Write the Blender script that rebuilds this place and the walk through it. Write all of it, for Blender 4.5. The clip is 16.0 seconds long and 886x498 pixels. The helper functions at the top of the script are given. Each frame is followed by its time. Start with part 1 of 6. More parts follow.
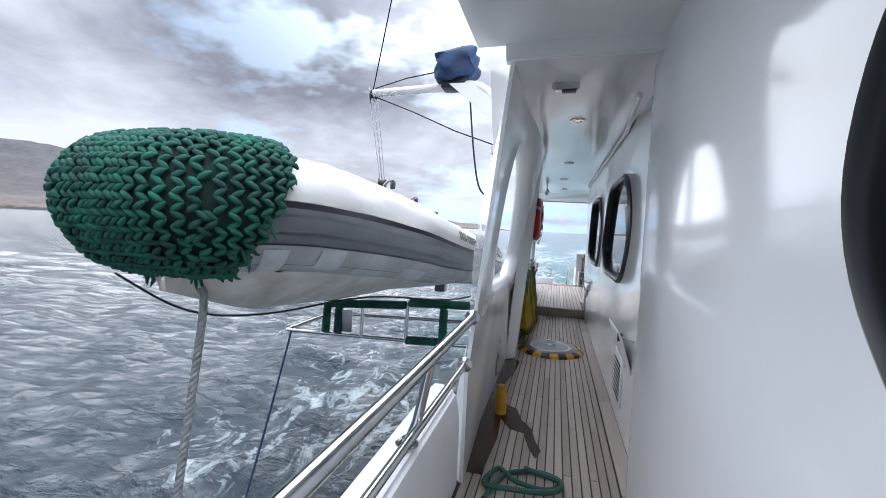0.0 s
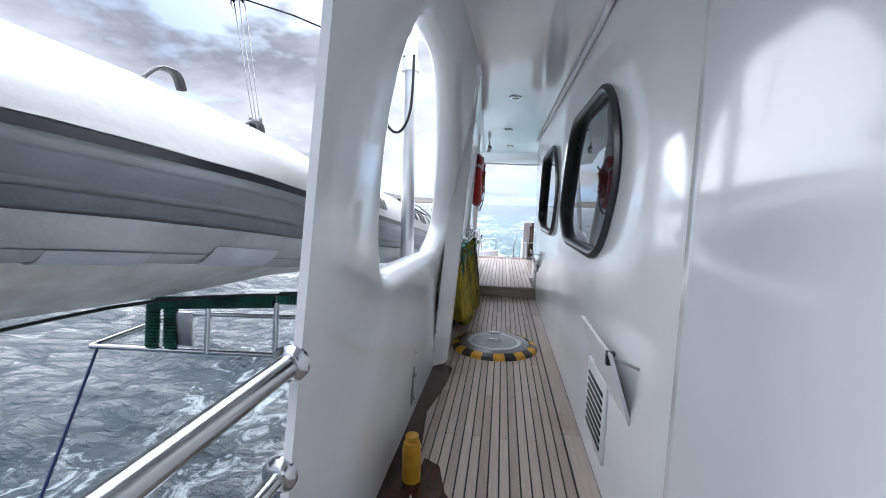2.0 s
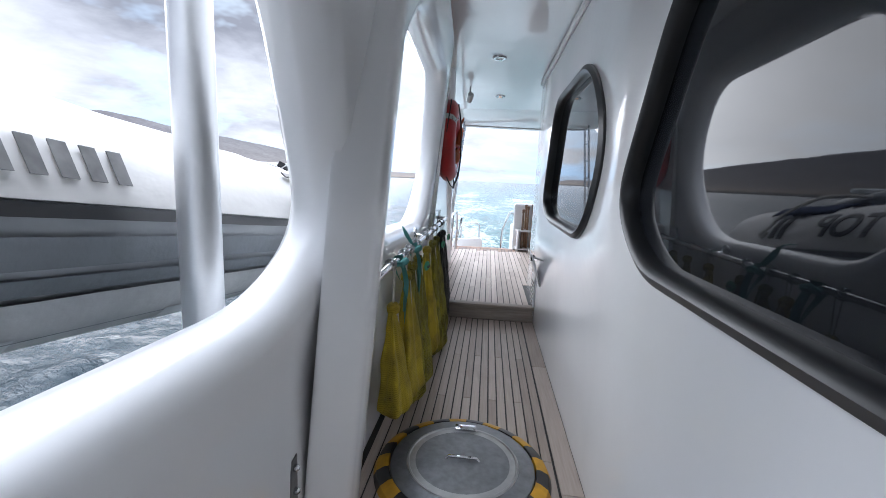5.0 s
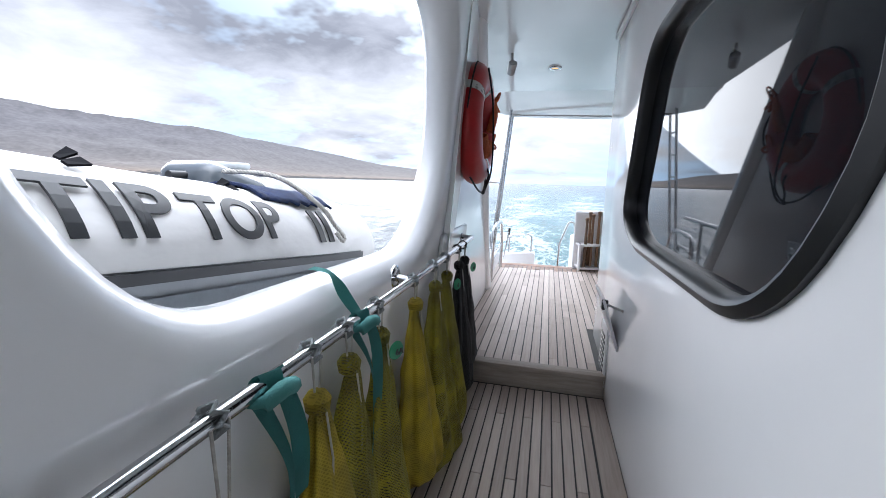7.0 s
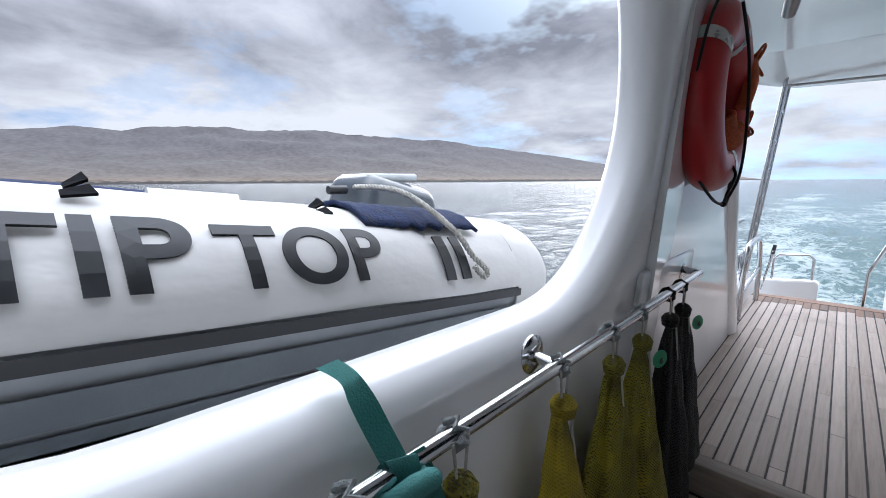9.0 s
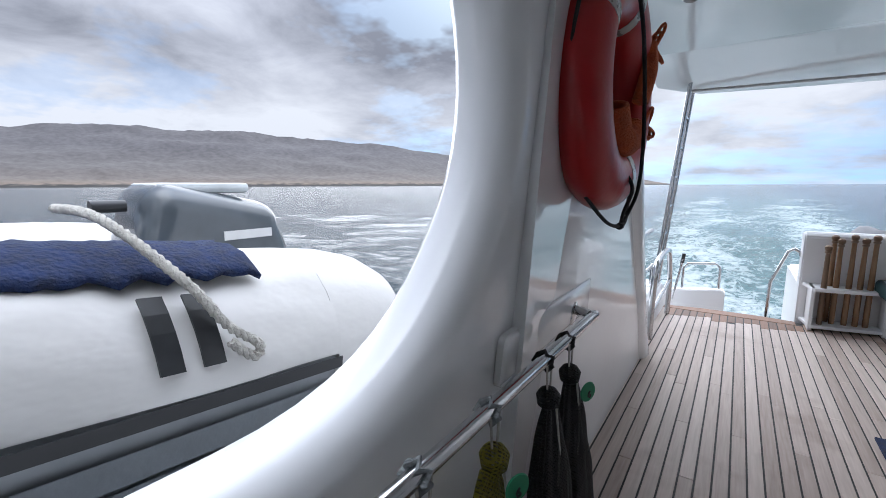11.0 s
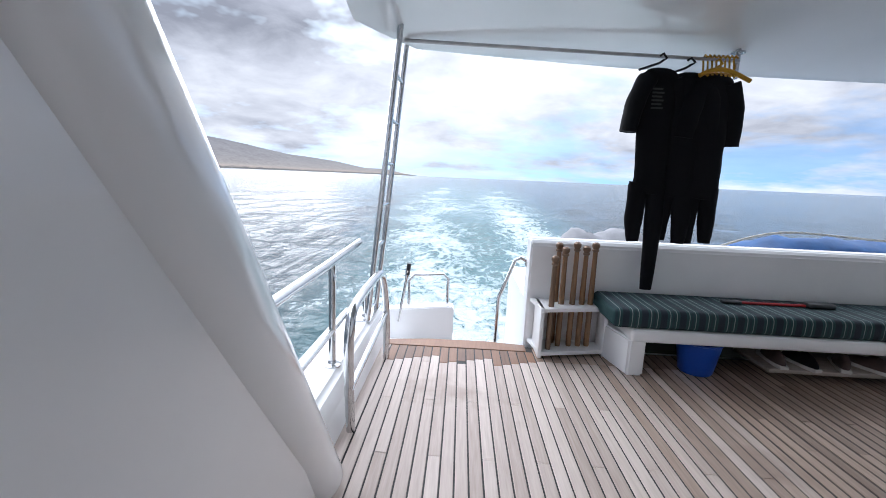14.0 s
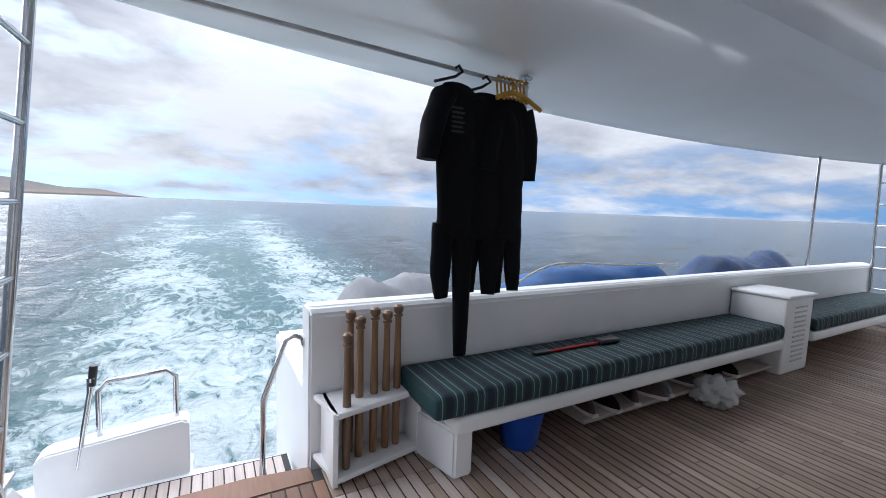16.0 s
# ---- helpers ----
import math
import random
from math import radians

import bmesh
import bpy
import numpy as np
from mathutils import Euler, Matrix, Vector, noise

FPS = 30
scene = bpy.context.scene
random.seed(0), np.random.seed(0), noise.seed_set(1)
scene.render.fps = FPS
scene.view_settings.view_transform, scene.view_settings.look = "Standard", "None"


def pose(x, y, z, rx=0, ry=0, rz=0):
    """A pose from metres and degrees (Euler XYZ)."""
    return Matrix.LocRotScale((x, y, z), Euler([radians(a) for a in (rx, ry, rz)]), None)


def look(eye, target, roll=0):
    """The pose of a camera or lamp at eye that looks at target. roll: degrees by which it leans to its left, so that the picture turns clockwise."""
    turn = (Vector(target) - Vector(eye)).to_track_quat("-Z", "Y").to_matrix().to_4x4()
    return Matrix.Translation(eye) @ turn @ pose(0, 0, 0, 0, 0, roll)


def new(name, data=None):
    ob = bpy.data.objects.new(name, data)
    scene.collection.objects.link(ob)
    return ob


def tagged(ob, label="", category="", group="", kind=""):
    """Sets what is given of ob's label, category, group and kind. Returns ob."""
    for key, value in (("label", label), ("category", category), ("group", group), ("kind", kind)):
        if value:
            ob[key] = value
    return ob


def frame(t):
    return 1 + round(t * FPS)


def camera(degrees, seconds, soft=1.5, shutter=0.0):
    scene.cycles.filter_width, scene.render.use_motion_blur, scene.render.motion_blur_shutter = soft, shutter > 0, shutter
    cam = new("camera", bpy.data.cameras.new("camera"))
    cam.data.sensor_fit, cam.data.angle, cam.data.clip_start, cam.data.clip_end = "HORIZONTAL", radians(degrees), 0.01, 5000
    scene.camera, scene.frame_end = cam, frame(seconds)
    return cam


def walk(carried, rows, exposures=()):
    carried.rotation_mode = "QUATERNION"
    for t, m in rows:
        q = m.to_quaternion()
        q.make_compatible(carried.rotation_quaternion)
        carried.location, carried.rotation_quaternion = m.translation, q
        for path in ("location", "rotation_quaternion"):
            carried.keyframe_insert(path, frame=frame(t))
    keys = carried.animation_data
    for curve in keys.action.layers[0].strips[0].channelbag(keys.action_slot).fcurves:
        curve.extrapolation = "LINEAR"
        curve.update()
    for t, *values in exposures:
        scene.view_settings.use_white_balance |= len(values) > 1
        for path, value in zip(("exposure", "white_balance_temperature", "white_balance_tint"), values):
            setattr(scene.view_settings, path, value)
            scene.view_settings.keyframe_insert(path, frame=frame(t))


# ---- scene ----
cam = camera(92.7, 16.0, soft=0.9)
PATH = [
    (0, (-0.001, -0.42, 1.363), (-0.516, 1.509, 1.26), 2.6),
    (0.5, (-0.003, -0.065, 1.322), (-0.453, 1.878, 1.164), 2.2),
    (1, (0.021, 0.293, 1.298), (-0.367, 2.245, 1.094), 1.7),
    (1.5, (0.026, 0.613, 1.257), (-0.3, 2.574, 1.036), 1.6),
    (2, (0.026, 0.934, 1.243), (-0.246, 2.904, 1.027), 1.6),
    (2.5, (0.016, 1.227, 1.265), (-0.229, 3.2, 1.047), 1.4),
    (3, (0.014, 1.53, 1.247), (-0.214, 3.5, 0.992), 1.7),
    (3.5, (0.038, 1.929, 1.236), (-0.168, 3.895, 0.934), 2.2),
    (4, (0.035, 2.269, 1.229), (-0.147, 4.233, 0.894), 2.7),
    (6.3, (0.128, 3.78, 1.227), (-0.184, 5.731, 0.917), 2.3),
    (6.5, (0.152, 3.895, 1.245), (-0.191, 5.84, 0.928), 2.2),
    (7, (0.116, 4.177, 1.224), (-0.353, 6.095, 0.908), 1.6),
    (7.5, (0.105, 4.433, 1.258), (-0.546, 6.298, 0.946), 0.5),
    (8, (0.086, 4.633, 1.272), (-0.865, 6.364, 0.96), -0.5),
    (8.2, (0.096, 4.699, 1.244), (-1.033, 6.322, 0.946), -0.9),
    (10.3, (-0.023, 5.106, 1.297), (-1.441, 6.479, 0.975), -0.2),
    (10.5, (-0.025, 5.217, 1.299), (-1.372, 6.664, 0.991), -0.3),
    (11, (0.008, 5.458, 1.288), (-1.122, 7.081, 0.989), -0.2),
    (11.5, (0.06, 5.766, 1.279), (-0.839, 7.527, 0.977), 0.4),
    (12, (0.089, 6.002, 1.247), (-0.613, 7.848, 0.934), 1.2),
    (12.5, (0.109, 6.242, 1.256), (-0.454, 8.133, 0.931), 1.5),
    (13, (0.086, 6.561, 1.223), (-0.331, 8.49, 0.901), 1.9),
    (13.5, (0.031, 6.855, 1.206), (-0.226, 8.811, 0.876), 2.4),
    (14, (-0.014, 7.111, 1.286), (-0.088, 9.081, 0.949), 2.5),
    (14.5, (-0.054, 7.302, 1.306), (0.096, 9.272, 0.995), 2.8),
    (15, (-0.03, 7.525, 1.333), (0.347, 9.47, 1.058), 2.6),
    (15.5, (0.18, 7.718, 1.275), (0.703, 9.642, 1.12), 1.2),
    (16, (0.084, 8.02, 1.381), (1.048, 9.761, 1.187), 2.1),
]
walk(cam, [(t, look(eye, target, roll)) for t, eye, target, roll in PATH], [(t, e, 5830, 10) for t, e in ((0, 0.75), (2, 1.05), (4, 1.05), (6.5, 1.3), (7.5, 0.85), (8.2, 0.7), (10.5, 0.5), (11, 0.6), (12, 1), (13, 1.2), (14, 0.9), (15, 0.65), (16, 0.62))])

# ---- world and light ----
world = bpy.data.worlds.new("sky")
scene.world = world
world.use_nodes = True
wn, wl = world.node_tree.nodes, world.node_tree.links
wn.clear()


def wnode(kind, **kw):
    n = wn.new(kind)
    for k, v in kw.items():
        n.inputs[k].default_value = v
    return n


sky = wn.new("ShaderNodeTexSky")
sky.sky_type = "NISHITA"
sky.sun_disc = False
sky.sun_elevation, sky.sun_rotation = radians(48), radians(-20)
wcoord = wn.new("ShaderNodeTexCoord")
sep = wn.new("ShaderNodeSeparateXYZ")
wl.new(wcoord.outputs["Generated"], sep.inputs[0])
zmax = wn.new("ShaderNodeMath")
zmax.operation = "MAXIMUM"
zmax.inputs[1].default_value = 0.0
wl.new(sep.outputs["Z"], zmax.inputs[0])
lift = wn.new("ShaderNodeVectorMath")
lift.inputs[1].default_value = (0, 0, 0.45)
wl.new(wcoord.outputs["Generated"], lift.inputs[0])
lifted = wn.new("ShaderNodeVectorMath")
lifted.operation = "NORMALIZE"
wl.new(lift.outputs[0], lifted.inputs[0])
wl.new(lifted.outputs[0], sky.inputs[0])
zadd = wn.new("ShaderNodeMath")
zadd.inputs[1].default_value = 0.21
wl.new(zmax.outputs[0], zadd.inputs[0])
flat = []
for axis in ("X", "Y"):
    d = wn.new("ShaderNodeMath")
    d.operation = "DIVIDE"
    wl.new(sep.outputs[axis], d.inputs[0])
    wl.new(zadd.outputs[0], d.inputs[1])
    flat.append(d)
comb = wn.new("ShaderNodeCombineXYZ")
wl.new(flat[0].outputs[0], comb.inputs[0])
wl.new(flat[1].outputs[0], comb.inputs[1])
big = wnode("ShaderNodeTexNoise", Scale=0.55, Detail=5.0, Roughness=0.52, Distortion=0.5)
small = wnode("ShaderNodeTexNoise", Scale=2.6, Detail=7.0, Roughness=0.6, Distortion=0.3)
wl.new(comb.outputs[0], big.inputs["Vector"])
wl.new(comb.outputs[0], small.inputs["Vector"])
blend = wn.new("ShaderNodeMix")
blend.inputs["Factor"].default_value = 0.27
wl.new(big.outputs["Fac"], blend.inputs["A"])
wl.new(small.outputs["Fac"], blend.inputs["B"])
cloud = wn.new("ShaderNodeValToRGB")
cloud.color_ramp.elements[0].position, cloud.color_ramp.elements[0].color = 0.35, (0.29, 0.295, 0.33, 1)
cloud.color_ramp.elements[1].position, cloud.color_ramp.elements[1].color = 0.61, (1.0, 0.99, 1.0, 1)
mid_el = cloud.color_ramp.elements.new(0.47)
mid_el.color = (0.62, 0.62, 0.66, 1)
# a darker cloud bank stands over the land side, above a bright band
bank_low = wn.new("ShaderNodeMapRange")
for k, v in (("From Min", 0.13), ("From Max", 0.27), ("To Min", 0.0), ("To Max", -0.19)):
    bank_low.inputs[k].default_value = v
wl.new(sep.outputs["Z"], bank_low.inputs["Value"])
bank_side = wn.new("ShaderNodeMapRange")
for k, v in (("From Min", 0.15), ("From Max", -0.6), ("To Min", -0.35), ("To Max", 1.0)):
    bank_side.inputs[k].default_value = v
wl.new(sep.outputs["X"], bank_side.inputs["Value"])
bank = wn.new("ShaderNodeMath")
bank.operation = "MULTIPLY_ADD"
wl.new(bank_low.outputs[0], bank.inputs[0])
wl.new(bank_side.outputs[0], bank.inputs[1])
wl.new(blend.outputs["Result"], bank.inputs[2])
pale = wn.new("ShaderNodeMath")
pale.inputs[1].default_value = 0.055
wl.new(bank.outputs[0], pale.inputs[0])
wl.new(pale.outputs[0], cloud.inputs[0])
# blue gaps low down, closing towards the zenith
gap = wn.new("ShaderNodeMapRange")
for k, v in (("From Min", 0.01), ("From Max", 0.17), ("To Min", 0.34), ("To Max", 1.0)):
    gap.inputs[k].default_value = v
wl.new(sep.outputs["Z"], gap.inputs["Value"])
hole = wnode("ShaderNodeTexNoise", Scale=1.1, Detail=5.0, Roughness=0.6)
wl.new(comb.outputs[0], hole.inputs["Vector"])
cover = wn.new("ShaderNodeMath")
cover.use_clamp = True
wl.new(gap.outputs[0], cover.inputs[0])
spread = wn.new("ShaderNodeMapRange")
for k, v in (("From Min", 0.40), ("From Max", 0.60), ("To Min", -0.3), ("To Max", 0.55)):
    spread.inputs[k].default_value = v
wl.new(hole.outputs["Fac"], spread.inputs["Value"])
wl.new(spread.outputs[0], cover.inputs[1])
sky_gain = wn.new("ShaderNodeVectorMath")
sky_gain.operation = "MULTIPLY"
sky_gain.inputs[1].default_value = (0.165, 0.20, 0.205)
wl.new(sky.outputs[0], sky_gain.inputs[0])
skymix = wn.new("ShaderNodeMix")
skymix.data_type = "RGBA"
wl.new(cover.outputs[0], skymix.inputs["Factor"])
wl.new(sky_gain.outputs[0], skymix.inputs["A"])
wl.new(cloud.outputs[0], skymix.inputs["B"])
# an overcast sky is brightest overhead
zsq = wn.new("ShaderNodeMath")
zsq.operation = "POWER"
zsq.inputs[1].default_value = 2.8
wl.new(zmax.outputs[0], zsq.inputs[0])
gain = wn.new("ShaderNodeMath")
gain.operation = "MULTIPLY_ADD"
gain.inputs[1].default_value, gain.inputs[2].default_value = 3.8, 0.57
wl.new(zsq.outputs[0], gain.inputs[0])
bg = wnode("ShaderNodeBackground", Strength=1.0)
wl.new(gain.outputs[0], bg.inputs["Strength"])
wl.new(skymix.outputs["Result"], bg.inputs[0])
wout = wn.new("ShaderNodeOutputWorld")
wl.new(bg.outputs[0], wout.inputs[0])

sun_data = bpy.data.lights.new("sun", "SUN")
sun_data.energy, sun_data.angle, sun_data.color = 1.85, radians(70), (1.0, 0.97, 0.93)
sun = new("sun", sun_data)
sun.matrix_world = look((-7.0, 13.0, 6.0), (0, 5, 0))

# ---- materials ----


def material(name, color, rough=0.5, metal=0.0, var=0.08, scale=6.0, bump=0.0, bump_scale=60.0, coat=0.0, color2=None, stretch=None, emit=0.0):
    m = bpy.data.materials.new(name)
    m.use_nodes = True
    nt = m.node_tree
    b = nt.nodes["Principled BSDF"]
    tc = nt.nodes.new("ShaderNodeTexCoord")
    src = tc.outputs["Object"]
    if stretch:
        mp = nt.nodes.new("ShaderNodeMapping")
        mp.inputs["Scale"].default_value = stretch
        nt.links.new(src, mp.inputs["Vector"])
        src = mp.outputs["Vector"]
    n1 = nt.nodes.new("ShaderNodeTexNoise")
    n1.inputs["Scale"].default_value, n1.inputs["Detail"].default_value = scale, 6
    nt.links.new(src, n1.inputs["Vector"])
    ramp = nt.nodes.new("ShaderNodeValToRGB")
    c2 = color2 or tuple(max(0, c * (1 - 2.2 * var)) for c in color)
    ramp.color_ramp.elements[0].position, ramp.color_ramp.elements[0].color = 0.32, (*c2, 1)
    ramp.color_ramp.elements[1].position, ramp.color_ramp.elements[1].color = 0.68, (*color, 1)
    nt.links.new(n1.outputs["Fac"], ramp.inputs[0])
    nt.links.new(ramp.outputs[0], b.inputs["Base Color"])
    rr = nt.nodes.new("ShaderNodeMapRange")
    rr.inputs["To Min"].default_value, rr.inputs["To Max"].default_value = max(0.01, rough * 0.8), min(1, rough * 1.2)
    nt.links.new(n1.outputs["Fac"], rr.inputs["Value"])
    nt.links.new(rr.outputs[0], b.inputs["Roughness"])
    b.inputs["Metallic"].default_value = metal
    b.inputs["Coat Weight"].default_value = coat
    b.inputs["Coat Roughness"].default_value = 0.04
    if bump:
        n2 = nt.nodes.new("ShaderNodeTexNoise")
        n2.inputs["Scale"].default_value, n2.inputs["Detail"].default_value = bump_scale, 4
        nt.links.new(src, n2.inputs["Vector"])
        bp = nt.nodes.new("ShaderNodeBump")
        bp.inputs["Strength"].default_value, bp.inputs["Distance"].default_value = bump, 0.01
        nt.links.new(n2.outputs["Fac"], bp.inputs["Height"])
        nt.links.new(bp.outputs[0], b.inputs["Normal"])
    if emit:
        b.inputs["Emission Color"].default_value = (*color, 1)
        b.inputs["Emission Strength"].default_value = emit
    return m


M_gel = material("white gelcoat", (0.865, 0.87, 0.87), 0.13, var=0.02, scale=1.6, bump=0.12, bump_scale=2.5, coat=0.35)
M_gelmat = material("white painted fibreglass", (0.84, 0.84, 0.835), 0.34, var=0.03, scale=3, bump=0.08, bump_scale=25)
M_steel = material("stainless steel", (0.62, 0.63, 0.64), 0.16, metal=1.0, var=0.05, scale=20, bump=0.02)
M_dullsteel = material("dull steel", (0.50, 0.50, 0.50), 0.38, metal=1.0, var=0.12, scale=14)
M_rubber = material("black rubber", (0.018, 0.019, 0.021), 0.35, var=0.1)
M_black = material("black neoprene", (0.005, 0.005, 0.007), 0.8, var=0.15, scale=8, bump=0.3, bump_scale=14)
M_black.node_tree.nodes["Principled BSDF"].inputs["Specular IOR Level"].default_value = 0.15
M_cord = material("black cord", (0.012, 0.012, 0.014), 0.7, bump=0.6, bump_scale=220)
M_glass = material("tinted window glass", (0.012, 0.014, 0.018), 0.025, var=0.02)
M_glass.node_tree.nodes["Principled BSDF"].inputs["Specular IOR Level"].default_value = 0.36
M_cover = material("white vinyl cover", (0.60, 0.59, 0.575), 0.5, var=0.05, scale=3.5, bump=1.0, bump_scale=7, stretch=(1, 0.55, 1), color2=(0.55, 0.54, 0.52))
M_tube = material("grey boat rubber", (0.32, 0.335, 0.345), 0.48, var=0.12, scale=3, bump=0.35, bump_scale=9, color2=(0.21, 0.225, 0.24))
M_tube_dark = material("dark grey rubbing strake", (0.155, 0.17, 0.185), 0.45, var=0.12, scale=5, bump=0.2, bump_scale=30)
M_pole = material("brushed pale pole", (0.74, 0.75, 0.76), 0.42, metal=0.85, var=0.06, scale=9)
M_panel = material("scuffed pale grey boat rubber", (0.43, 0.44, 0.44), 0.55, var=0.12, scale=4, bump=0.4, bump_scale=14, color2=(0.30, 0.31, 0.31))
M_patch = material("light grey patch", (0.54, 0.57, 0.58), 0.5, var=0.1, scale=9, bump=0.2, bump_scale=30)
M_hull = material("worn white hull", (0.68, 0.67, 0.63), 0.4, var=0.14, scale=5, bump=0.2, bump_scale=18, color2=(0.45, 0.42, 0.36))
M_net = material("green netting twine", (0.012, 0.125, 0.078), 0.8, var=0.25, scale=7, bump=0.5, bump_scale=260, color2=(0.004, 0.04, 0.032))
M_teal = material("teal webbing", (0.07, 0.26, 0.24), 0.8, var=0.12, scale=8, bump=0.4, bump_scale=280)
M_rope = material("pale rope", (0.55, 0.53, 0.48), 0.8, var=0.15, scale=40, bump=0.8, bump_scale=160)
M_greyrope = material("grey mooring rope", (0.30, 0.32, 0.32), 0.85, var=0.2, scale=40, bump=0.8, bump_scale=160)
M_bluerope = material("blue rope", (0.03, 0.055, 0.16), 0.8, var=0.2, bump=0.8, bump_scale=160)
M_greenrope = material("green hose", (0.02, 0.09, 0.065), 0.5, var=0.15, bump=0.4, bump_scale=120)
M_red = material("red-orange lifebuoy plastic", (0.42, 0.012, 0.014), 0.33, var=0.08, scale=6, bump=0.1, bump_scale=35)
M_orange = material("orange rope", (0.55, 0.115, 0.03), 0.75, var=0.15, scale=30, bump=0.7, bump_scale=180)
M_tape = material("reflective tape", (0.55, 0.55, 0.53), 0.28, metal=0.4, var=0.12, scale=18)
M_yellow = material("yellow plastic", (0.62, 0.33, 0.015), 0.5, var=0.15, scale=20)
M_navy = material("navy towel", (0.006, 0.021, 0.085), 0.95, var=0.25, scale=30, bump=1.0, bump_scale=110)
M_blue = material("blue tarpaulin", (0.010, 0.085, 0.26), 0.6, var=0.2, scale=4, bump=0.7, bump_scale=6)
M_bluecover = material("blue canvas", (0.012, 0.045, 0.13), 0.65, var=0.25, scale=6, bump=0.8, bump_scale=12)
M_bucket = material("blue plastic", (0.012, 0.075, 0.42), 0.35, var=0.08)
M_greycover = material("grey canvas cover", (0.27, 0.27, 0.28), 0.7, var=0.15, scale=5, bump=0.5, bump_scale=8)
M_engine = material("grey engine paint", (0.075, 0.088, 0.10), 0.22, var=0.08, scale=10, coat=0.5)
M_ink = material("black lettering", (0.022, 0.024, 0.027), 0.42, var=0.25, scale=14)
M_greyink = material("faded grey lettering", (0.17, 0.17, 0.17), 0.5, var=0.2, scale=22)
M_whiteink = material("white lettering", (0.7, 0.7, 0.7), 0.5)
M_bracket = material("weathered bracket steel", (0.22, 0.22, 0.22), 0.45, metal=0.6, var=0.2, scale=25)
M_hatch = material("brushed alloy hatch", (0.24, 0.25, 0.26), 0.4, metal=0.6, var=0.12, scale=30, bump=0.15, bump_scale=40)
M_lamp = material("warm lamp lens", (0.9, 0.42, 0.10), 0.3, emit=0.5)
M_brown = material("bronzed varnished wood", (0.26, 0.135, 0.06), 0.3, var=0.18, scale=7, stretch=(12, 12, 1), coat=0.4)
M_brass = material("brown metal end", (0.20, 0.13, 0.085), 0.35, metal=0.5, var=0.1)
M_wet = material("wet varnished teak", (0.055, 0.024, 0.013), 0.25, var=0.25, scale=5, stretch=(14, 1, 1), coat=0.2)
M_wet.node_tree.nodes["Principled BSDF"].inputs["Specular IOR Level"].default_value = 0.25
M_caulk = material("black deck caulking", (0.022, 0.021, 0.020), 0.6, var=0.15)
M_step = material("weathered teak riser", (0.40, 0.345, 0.29), 0.6, var=0.14, scale=6, stretch=(1, 12, 12), bump=0.25, bump_scale=50)
# near-black that paints unlit recesses dark; the suit print shares it
M_dark = material("near-black recess shade and print", (0.03, 0.035, 0.03), 0.8)
M_green_tag = material("green tag", (0.03, 0.26, 0.12), 0.5)
M_ballast = material("ochre sand patch", (0.42, 0.25, 0.1), 0.7)
M_clear = material("clear bag plastic", (0.5, 0.5, 0.48), 0.25, var=0.1, bump=0.8, bump_scale=30)
M_sneaker = material("shoe cloth", (0.10, 0.06, 0.055), 0.7, var=0.3, scale=12)
M_whitesole = material("white shoe rubber", (0.62, 0.6, 0.56), 0.6)


